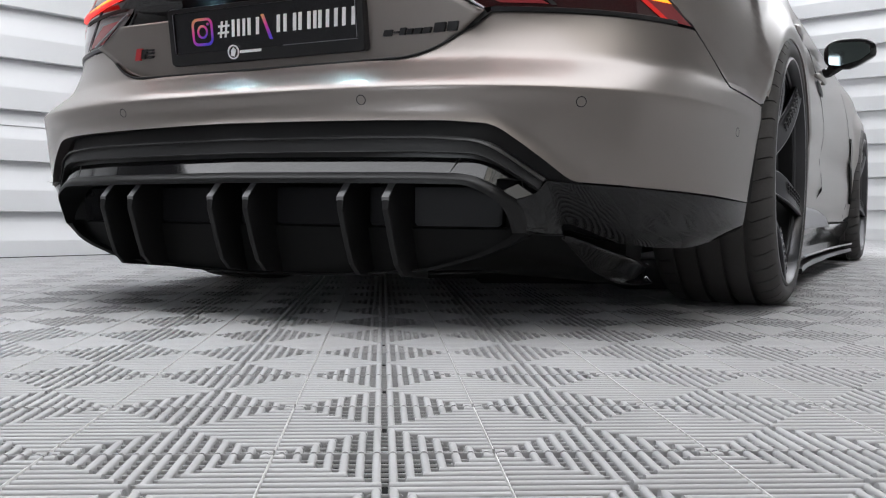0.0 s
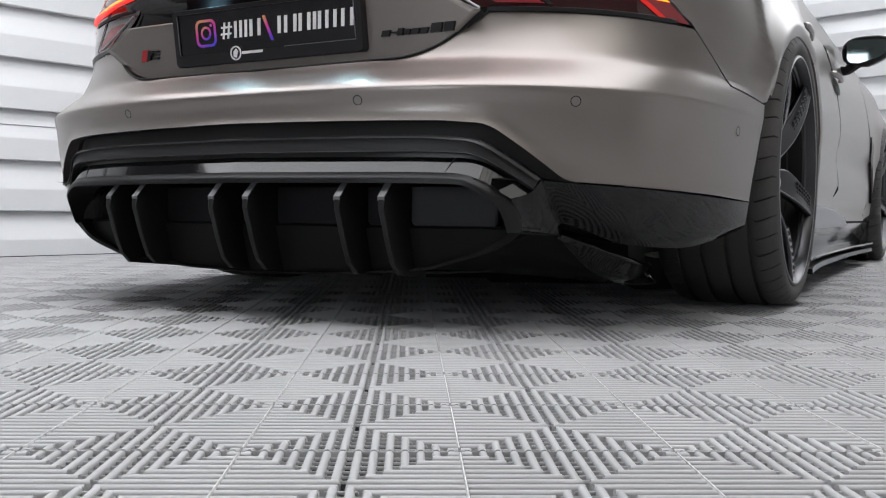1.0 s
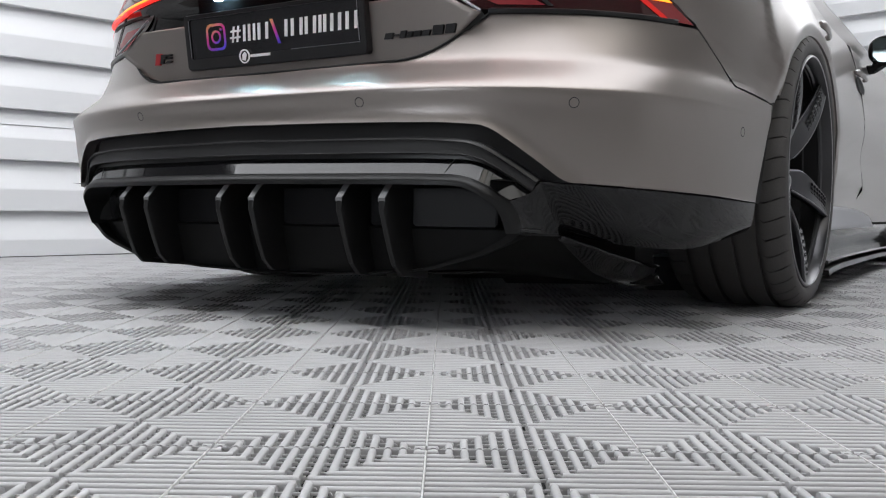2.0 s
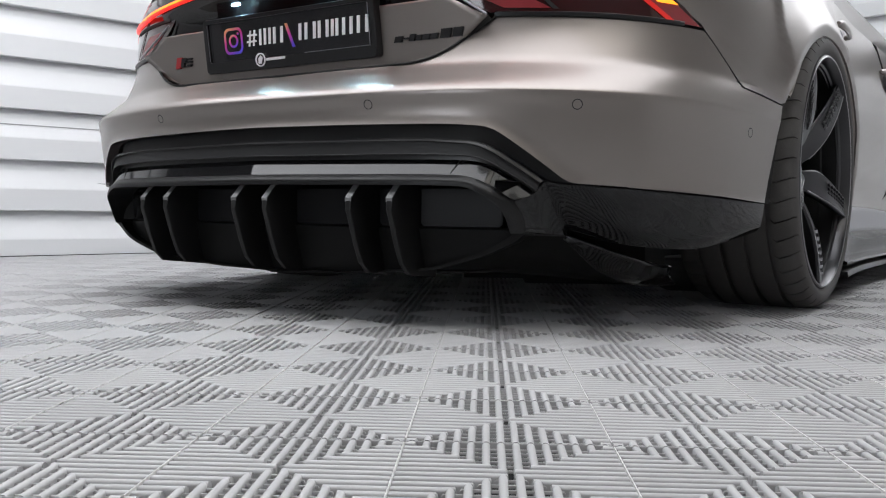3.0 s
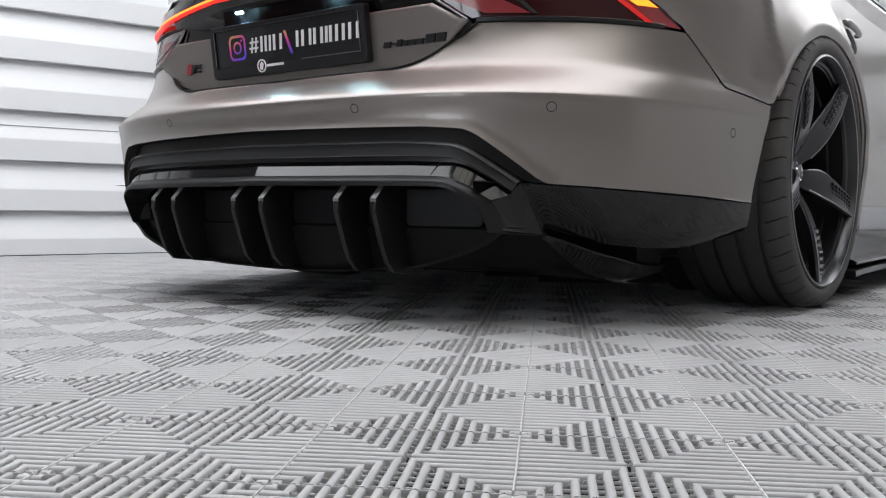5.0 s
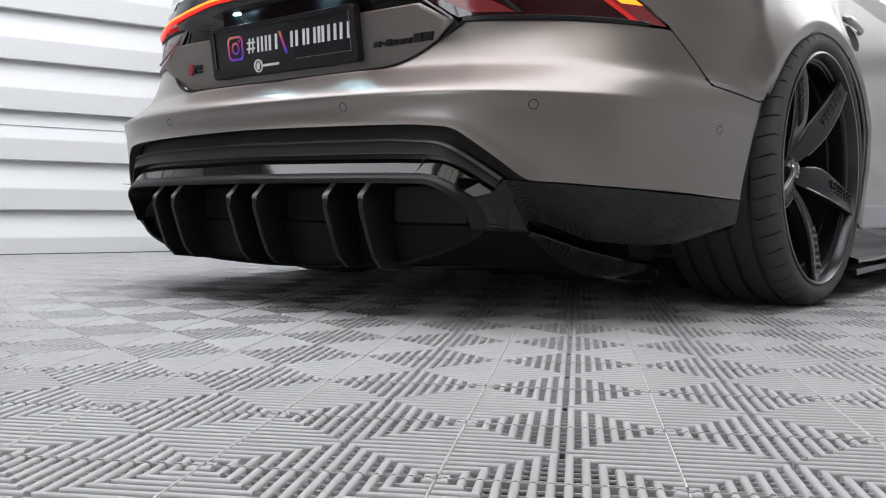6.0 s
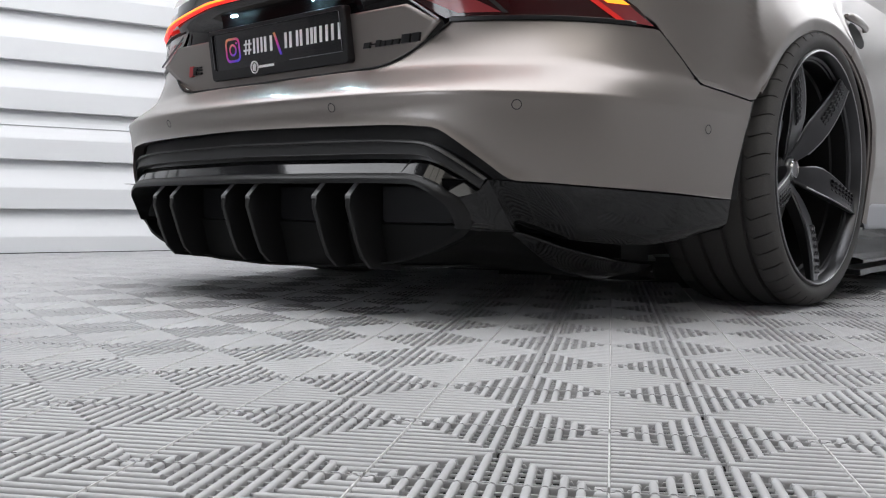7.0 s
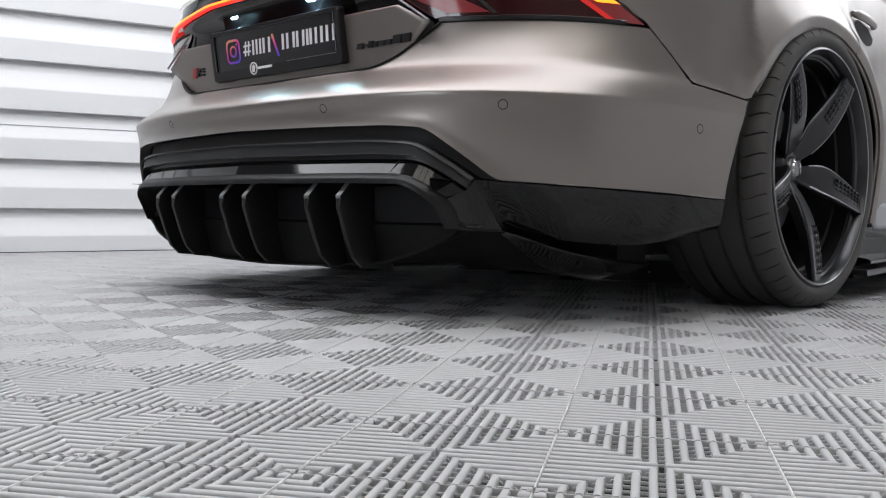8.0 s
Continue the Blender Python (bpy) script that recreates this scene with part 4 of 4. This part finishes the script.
def spoke_mesh():
    """One blade from the hub to the rim; it runs along +y and stands towards +x."""
    bm = bmesh.new()
    rows = []
    for k in range(15):
        t = k / 14
        r = lerp(0.030, 0.288, t)
        hi = ease((0, 0.16, 0.35, 0.62, 1), (0.018, 0.034, 0.048, 0.040, 0.022), t)
        lo = ease((0, 0.16, 0.4, 0.7, 1), (-0.018, -0.030, -0.034, -0.034, -0.030), t)
        x = spoke_x(t)
        twist = ease((0, 0.4, 1), (0, 0.010, 0.004), t)
        back = ease((0, 0.5, 1), (0.040, 0.034, 0.022), t)
        rows.append([(x - back, r, hi - 0.008), (x - 0.008 - twist, r, hi), (x - 0.002 - twist * 0.8, r, hi - 0.004), (x - 0.004, r, lerp(hi, lo, 0.5)), (x - 0.001 + twist * 0.3, r, lo + 0.005), (x - 0.006, r, lo), (x - back, r, lo + 0.008)])
    vs = add_grid(bm, rows, True)
    bm.faces.new(vs[0])
    bm.faces.new(list(reversed(vs[-1])))
    return bm


def wheel_at(x, y, flip):
    bm = lathe([(0.044, 0.281), (0.042, 0.2745), (0.004, 0.271), (0.0, 0.264), (-0.03, 0.260), (-0.10, 0.255), (-0.20, 0.262), (-0.212, 0.300)], 96)
    rim = part("wheel", bm, BARREL, car, "dark gunmetal five-spoke alloy wheel")
    rim.matrix_basis = pose(x, y, R_TYRE, 0, 0, 180 if flip else 0)
    part("tyre", tyre_mesh(), RUBBER, rim, "black low-profile tyre with cut tread")
    part("rim_lip", lathe([(0.066, 0.3015), (0.0750, 0.3005), (0.0765, 0.2980), (0.0765, 0.2945), (0.066, 0.2885), (0.052, 0.2855), (0.048, 0.2800), (0.040, 0.2785)], 96), RIM, rim, "satin gunmetal rim lip")
    part("rim_edge", lathe([(0.0772, 0.2945), (0.0782, 0.2955), (0.0782, 0.2972), (0.0772, 0.2985)], 96), RIMEDGE, rim, "machined bright rim edge")
    first = None
    for k in range(5):
        ang = 54 + 72 * k
        if first is None:
            sp = part("spoke", spoke_mesh(), RIM, rim, "tapered dark spoke with a wavy pattern", bevel=0.0015)
            edge = tube([(spoke_x(t) + 0.000, lerp(0.030, 0.288, t), ease((0, 0.16, 0.4, 0.7, 1), (-0.018, -0.030, -0.034, -0.034, -0.030), t) + 0.0035) for t in [0.15 + 0.85 * i / 12 for i in range(13)]], 0.0022, 6)
            ed = part("bright_edge", edge, RIMEDGE, sp)
            edge = tube([(spoke_x(t) - 0.006 - ease((0, 0.4, 1), (0, 0.010, 0.004), t), lerp(0.030, 0.288, t), ease((0, 0.16, 0.35, 0.62, 1), (0.018, 0.034, 0.048, 0.040, 0.022), t) - 0.001) for t in [0.15 + 0.85 * i / 12 for i in range(13)]], 0.0016, 6)
            ed2 = part("bright_edge", edge, RIMEDGE, sp)
            wv = bmesh.new()
            for q in range(4):
                rows = []
                for i in range(40):
                    t = lerp(0.45, 0.93, i / 39)
                    zz = lerp(0.026, -0.018, q / 3) * lerp(1, 0.72, t) + 0.0026 * math.sin(i * 1.1)
                    xx = spoke_x(t) - 0.0030
                    rr = lerp(0.030, 0.288, t)
                    rows.append([(xx - 0.003, rr, zz - 0.0022), (xx + 0.002, rr, zz - 0.001), (xx + 0.002, rr, zz + 0.001), (xx - 0.003, rr, zz + 0.0022)])
                add_grid(wv, rows)
            ed3 = part("wave_relief", wv, RIM, sp, "raised wavy lines")
            ed3["kind"] = "stuff"
            first = (sp, ed, ed2, ed3)
        else:
            sp = first[0].copy()
            scene.collection.objects.link(sp)
            for e in first[1:]:
                c = e.copy()
                scene.collection.objects.link(c)
                c.parent = sp
        sp.matrix_basis = Matrix.Rotation(radians(ang), 4, "X")
    part("hub_cap", lathe([(0.004, 0.0005), (0.003, 0.018), (0.000, 0.026), (-0.006, 0.031), (-0.04, 0.034)], 32), RIMEDGE, rim, "polished hub cap")
    part("hub_ring", lathe([(0.0035, 0.020), (0.0065, 0.0225), (0.0025, 0.025)], 32), CHROME, rim)
    part("hub", lathe([(-0.010, 0.0005), (-0.010, 0.060), (-0.03, 0.072), (-0.09, 0.080)], 32), RIM, rim)
    part("brake_disc", lathe([(-0.085, 0.08), (-0.085, 0.195), (-0.115, 0.195), (-0.115, 0.08)], 48), DISC, rim, "steel brake disc")
    bm = prism([(0.14 * math.cos(radians(a)) * k, 0.14 * math.sin(radians(a)) * k) for k, seq in ((1.0, range(135, 226, 15)), (1.62, range(225, 134, -15))) for a in seq], "x", -0.14, -0.055)
    part("brake_caliper", bm, CALIPER, rim, "dark painted brake caliper", smooth=False)
    part("valve", tube([(0.02, 0.292 * math.cos(radians(-112)), 0.292 * math.sin(radians(-112))), (0.05, 0.28 * math.cos(radians(-112)), 0.28 * math.sin(radians(-112)))], 0.004, 6), SATIN, rim, "black tyre valve")
    return rim


for x, y, flip in ((0.907, 0.0, False), (0.907, 2.9, False), (-0.907, 0.0, True), (-0.907, 2.9, True)):
    wheel_at(x, y, flip)

# ---- plate, badges ----
plate_m = pose(0, -0.980, 0.575, 8, 0, 0)


def on_plate(bm):
    bmesh.ops.transform(bm, matrix=plate_m, verts=bm.verts)
    return bm


def rounded_rect(x0, z0, x1, z1, r, n=5):
    pts = []
    for cx, cz, a0 in ((x1 - r, z1 - r, 0), (x0 + r, z1 - r, 90), (x0 + r, z0 + r, 180), (x1 - r, z0 + r, 270)):
        pts += [(cx + r * math.cos(radians(a0 + 90 * k / n)), cz + r * math.sin(radians(a0 + 90 * k / n))) for k in range(n + 1)]
    return pts


bm = bmesh.new()
o, i_ = rounded_rect(-0.268, 0.0, 0.268, 0.130, 0.010), rounded_rect(-0.254, 0.026, 0.254, 0.120, 0.006)
add_grid(bm, [[(x, 0.016, z) for x, z in o], [(x, -0.002, z) for x, z in o], [(x * 0.992, -0.006, lerp(0.06, z, 0.975)) for x, z in o], [(x, -0.006, z) for x, z in i_], [(x, 0.0, z) for x, z in i_]], True)
holder = part("plate_holder", on_plate(bm), SATIN, car, "black plastic plate holder", smooth=False)
part("plate_panel", on_plate(prism(rounded_rect(-0.254, 0.024, 0.254, 0.121, 0.006), "y", -0.001, 0.004)), PLATE, holder, "glossy charcoal show plate with a white printed word", smooth=False)
for x0, x1, z0, z1 in ((0.06, 0.252, 0.0265, 0.0278), (-0.2515, -0.250, 0.03, 0.117), (0.250, 0.2515, 0.03, 0.117)):
    part("bright_edge", on_plate(box((x0, -0.0072, z0), (x1, -0.0062, z1))), TRIMGREY, holder, smooth=False)

grad = bpy.data.materials.new("colour_blend_print")
grad.use_nodes = True
nt = grad.node_tree
co, sep, ramp = nt.nodes.new("ShaderNodeTexCoord"), nt.nodes.new("ShaderNodeSeparateXYZ"), nt.nodes.new("ShaderNodeValToRGB")
nt.links.new(co.outputs["Generated"], sep.inputs[0])
add = nt.nodes.new("ShaderNodeMath")
add.operation = "MULTIPLY_ADD"
add.inputs[1].default_value, add.inputs[2].default_value = 0.5, 0.0
nt.links.new(sep.outputs["Z"], add.inputs[0])
add2 = nt.nodes.new("ShaderNodeMath")
add2.operation = "MULTIPLY_ADD"
add2.inputs[1].default_value = -0.25
nt.links.new(sep.outputs["X"], add2.inputs[0])
add3 = nt.nodes.new("ShaderNodeMath")
add3.operation = "ADD"
add3.inputs[1].default_value = 0.25
nt.links.new(add.outputs[0], add2.inputs[2])
nt.links.new(add2.outputs[0], add3.inputs[0])
nt.links.new(add3.outputs[0], ramp.inputs[0])
els = ramp.color_ramp.elements
els[0].position, els[0].color = 0.1, (0.12, 0.08, 0.75, 1)
els[1].position, els[1].color = 0.8, (0.9, 0.55, 0.08, 1)
mid = ramp.color_ramp.elements.new(0.45)
mid.color = (0.75, 0.06, 0.35, 1)
nt.links.new(ramp.outputs[0], nt.nodes["Principled BSDF"].inputs["Base Color"])
nt.nodes["Principled BSDF"].inputs["Roughness"].default_value = 0.3


def ring_plate(outer, inner, y0, y1):
    bm = bmesh.new()
    add_grid(bm, [[(x, y0, z) for x, z in inner], [(x, y1, z) for x, z in inner], [(x, y1, z) for x, z in outer], [(x, y0, z) for x, z in outer]], True)
    return bm


part("printed_square", on_plate(ring_plate(rounded_rect(-0.200, 0.042, -0.138, 0.104, 0.016), rounded_rect(-0.194, 0.048, -0.144, 0.098, 0.011), 0.0, -0.0022)), grad, holder, "rounded colour-blended ring print", smooth=False)
circ = lambda cx, cz, r: [(cx + r * math.cos(2 * math.pi * k / 20), cz + r * math.sin(2 * math.pi * k / 20)) for k in range(20)]
part("printed_ring", on_plate(ring_plate(circ(-0.169, 0.073, 0.0155), circ(-0.169, 0.073, 0.0105), 0.0, -0.0022)), grad, holder, smooth=False)
part("printed_dot", on_plate(prism(circ(-0.1525, 0.0895, 0.0032), "y", -0.0022, 0)), grad, holder, smooth=False)
def slant_bar(x0, x1, z0, z1, lean=0.10):
    return on_plate(prism([(x0 + lean * (z0 - 0.073), z0), (x1 + lean * (z0 - 0.073), z0), (x1 + lean * (z1 - 0.073), z1), (x0 + lean * (z1 - 0.073), z1)], "y", -0.0022, 0))


# hash sign, then plain upright bars in the places of the printed characters
for x0, x1, z0, z1 in ((-0.1165, -0.1110, 0.056, 0.092), (-0.1025, -0.0970, 0.056, 0.092), (-0.1230, -0.0910, 0.079, 0.0835), (-0.1230, -0.0910, 0.0645, 0.069)):
    part("printed_bar", slant_bar(x0, x1, z0, z1, 0.2), WHITE_INK, holder, "white printed bar", smooth=False)
for x0, w, n in ((-0.083, 0.038, 3), (-0.038, 0.032, 2), (0.036, 0.022, 1), (0.061, 0.034, 2), (0.101, 0.032, 2), (0.140, 0.008, 1), (0.153, 0.028, 2), (0.186, 0.024, 1), (0.214, 0.032, 2)):
    thick = 0.0085 if n < 3 else 0.0075
    for k in range(n):
        a = x0 + (w - thick) * (k / (n - 1) if n > 1 else 0.5)
        part("printed_bar", slant_bar(a, a + thick, 0.056, 0.093), WHITE_INK, holder, "white printed bar", smooth=False)
part("printed_slash", on_plate(prism([(0.001, 0.098), (0.009, 0.098), (0.029, 0.043), (0.021, 0.043)], "y", -0.0022, 0)), grad, holder, "red and violet slanted bar", smooth=False)
part("printed_disc", on_plate(ring_plate(circ(-0.080, 0.022, 0.016), circ(-0.080, 0.022, 0.013), -0.005, -0.0078)), WHITE_INK, holder, smooth=False)
part("printed_core", on_plate(prism([(-0.087, 0.014), (-0.078, 0.012), (-0.073, 0.026), (-0.079, 0.032), (-0.086, 0.026)], "y", -0.0078, -0.005)), WHITE_INK, holder, smooth=False)
part("printed_bar", on_plate(prism([(-0.062, 0.0185), (-0.002, 0.0185), (-0.001, 0.0245), (-0.061, 0.0245)], "y", -0.0078, -0.0055)), WHITE_INK, holder, smooth=False)


def badge_bar(x0, x1, z0, z1, mat, lean=0.006):
    bm = prism([(x0, z0), (x1, z0), (x1 + lean, z1), (x0 + lean, z1)], "y", -0.006, 0.004)
    for v in bm.verts:
        v.co.y += lid_y(v.co.x, v.co.z)
    return bm


badge = part("badge", badge_bar(-0.402, -0.384, 0.600, 0.627, RED_INK, 0.010), RED_INK, car, "small red slanted badge block", smooth=False)
for x0, x1, z0, z1 in ((-0.381, -0.370, 0.603, 0.624), (-0.362, -0.345, 0.603, 0.608), (-0.360, -0.343, 0.612, 0.616), (-0.359, -0.342, 0.619, 0.623), (-0.369, -0.362, 0.614, 0.624)):
    part("badge_bar", badge_bar(x0, x1, z0, z1, SATIN), SATIN, badge, "black raised bar", smooth=False)
words = None
for x0, x1, z0, z1 in ((0.303, 0.322, 0.603, 0.615), (0.326, 0.338, 0.608, 0.611), (0.341, 0.354, 0.603, 0.617), (0.358, 0.370, 0.603, 0.614), (0.374, 0.391, 0.603, 0.614), (0.395, 0.412, 0.603, 0.614), (0.420, 0.444, 0.603, 0.621), (0.450, 0.472, 0.603, 0.621)):
    ob = part("badge" if words is None else "badge_bar", badge_bar(x0, x1, z0, z1, SATIN, 0.005), SATIN, words or car, "black raised bar badge" if words is None else "", smooth=False)
    words = words or ob

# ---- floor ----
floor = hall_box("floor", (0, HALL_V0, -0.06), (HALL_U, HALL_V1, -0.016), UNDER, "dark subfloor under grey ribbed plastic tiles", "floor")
PITCH_A, TURN = 0.2220, 31.6
OX, OY = 0.7781, -1.7341
N_RIB = 14


def rib(bm, a, b, top, wide, low, fine=False):
    """A bar with a rounded back from a to b (in the tile's plane)."""
    d = Vector((b[0] - a[0], b[1] - a[1], 0))
    ln = d.length
    d.normalize()
    s = Vector((-d.y, d.x, 0))
    h = wide / 2
    A, B = Vector((*a, 0)), Vector((*b, 0))
    sec = ((-h, low), (-h, top - 0.0016), (-h * 0.45, top), (h * 0.45, top), (h, top - 0.0016), (h, low))
    if fine:
        sec = ((-h, low), (-h, top - 0.0030), (-h * 0.86, top - 0.0014), (-h * 0.48, top - 0.0003), (0, top), (h * 0.48, top - 0.0003), (h * 0.86, top - 0.0014), (h, top - 0.0030), (h, low))
    r0 = [bm.verts.new(A + s * u + Vector((0, 0, z)) + d * max(0, 0.0014 - 0.6 * (top - z))) for u, z in sec]
    r1 = [bm.verts.new(B + s * u + Vector((0, 0, z)) - d * max(0, 0.0014 - 0.6 * (top - z))) for u, z in sec]
    for i in range(len(sec) - 1):
        bm.faces.new((r0[i], r0[i + 1], r1[i + 1], r1[i]))
    bm.faces.new(list(reversed(r0)))
    bm.faces.new(r1)


def tile_mesh(fine):
    """Square tile: bars along y in the near and far quarter, bars along x at the sides, finer cross bars below."""
    bm = bmesh.new()
    p = PITCH_A / N_RIB
    e = PITCH_A / 2 - 0.0003
    for k in range(N_RIB):
        c = (k + 0.5) * p - PITCH_A / 2
        m = abs(c)
        g = -0.0012
        for sgn in (-1, 1):
            if e - m > 0.004:
                rib(bm, (c, sgn * (m + g)), (c, sgn * (e - 0.0016)), 0.0, p * 0.53, -0.012, fine)
            rib(bm, (sgn * (m - p * 0.25 + g), c), (sgn * e, c), 0.0, p * 0.62, -0.012, fine)
    for sgn in (-1, 1):
        count = len(bm.faces)
        rib(bm, (sgn * (e + 0.0002), -e + p * 0.5), (sgn * (e + 0.0002), e - p * 0.5), 0.0005, 0.0022, -0.012)
        bm.faces.ensure_lookup_table()
        for f in bm.faces[count:]:
            f.material_index = 1
        rib(bm, (-e, sgn * (e + 0.0002)), (e, sgn * (e + 0.0002)), -0.0008, 0.0026, -0.009)
        for k in range(1, N_RIB // 2):
            q = sgn * (k * p)
            rib(bm, (-abs(q), q), (abs(q), q), -0.0034, p * 0.20, -0.0060)
    return bm


def tile_at(i, j):
    c, s = math.cos(radians(TURN)), math.sin(radians(TURN))
    return OX + PITCH_A * (i * c - j * s), OY + PITCH_A * (i * s + j * c)


near, far = [], []
for i in range(-40, 60):
    for j in range(-40, 60):
        x, y = tile_at(i, j)
        u, v, _ = HALL_BACK @ Vector((x, y, 0))
        if not (-0.1 < u < HALL_U + 0.1 and -2.6 < v < HALL_V1 + 0.1):
            continue
        if abs(x) < 0.62 and 0.35 < y < 2.6:
            continue
        (near if (x - 0.95) ** 2 + ((y + 1.25) * 1.0) ** 2 < 1.9 else far).append((x, y, i, j))
near.sort(key=lambda q: (q[0] - 0.95) ** 2 + (q[1] + 1.25) ** 2)
far = near[300:] + far
near = near[:300]
me = None
for x, y, i, j in near:
    if me is None:
        ob = part("tile", tile_mesh(True), TILE, floor)
        me = ob.data
        me.materials.append(DUST)
    else:
        ob = new("tile", me)
        ob.parent = floor
    ob.matrix_basis = HALL_BACK @ pose(x, y, 0.0009 * noise.noise((x * 2, y * 2, 0)), 0, 0, TURN)
bm = tile_mesh(False)
bm.verts.ensure_lookup_table()
V = np.array([v.co[:] for v in bm.verts])
F = [[v.index for v in f.verts] for f in bm.faces]
bm.verts.index_update()
F = [[v.index for v in f.verts] for f in bm.faces]
bm.free()
c, s = math.cos(radians(TURN)), math.sin(radians(TURN))
verts, faces = [], []
for x, y, i, j in far:
    base = len(verts)
    verts += [(x + c * a - s * b, y + s * a + c * b, z) for a, b, z in V]
    faces += [[q + base for q in f] for f in F]
me = bpy.data.meshes.new("tile_field")
me.from_pydata(verts, [], faces)
me.materials.append(TILE)
field = tagged(new("tile_field", me), "grey ribbed plastic floor tiles", kind="stuff")
field.parent = floor
field.matrix_basis = HALL_BACK
hall_box("floor_sheet", (0, HALL_V0, -0.0155), (HALL_U, -2.5, -0.001), CONCRETE, "plain grey floor beyond the tiled field", "floor")
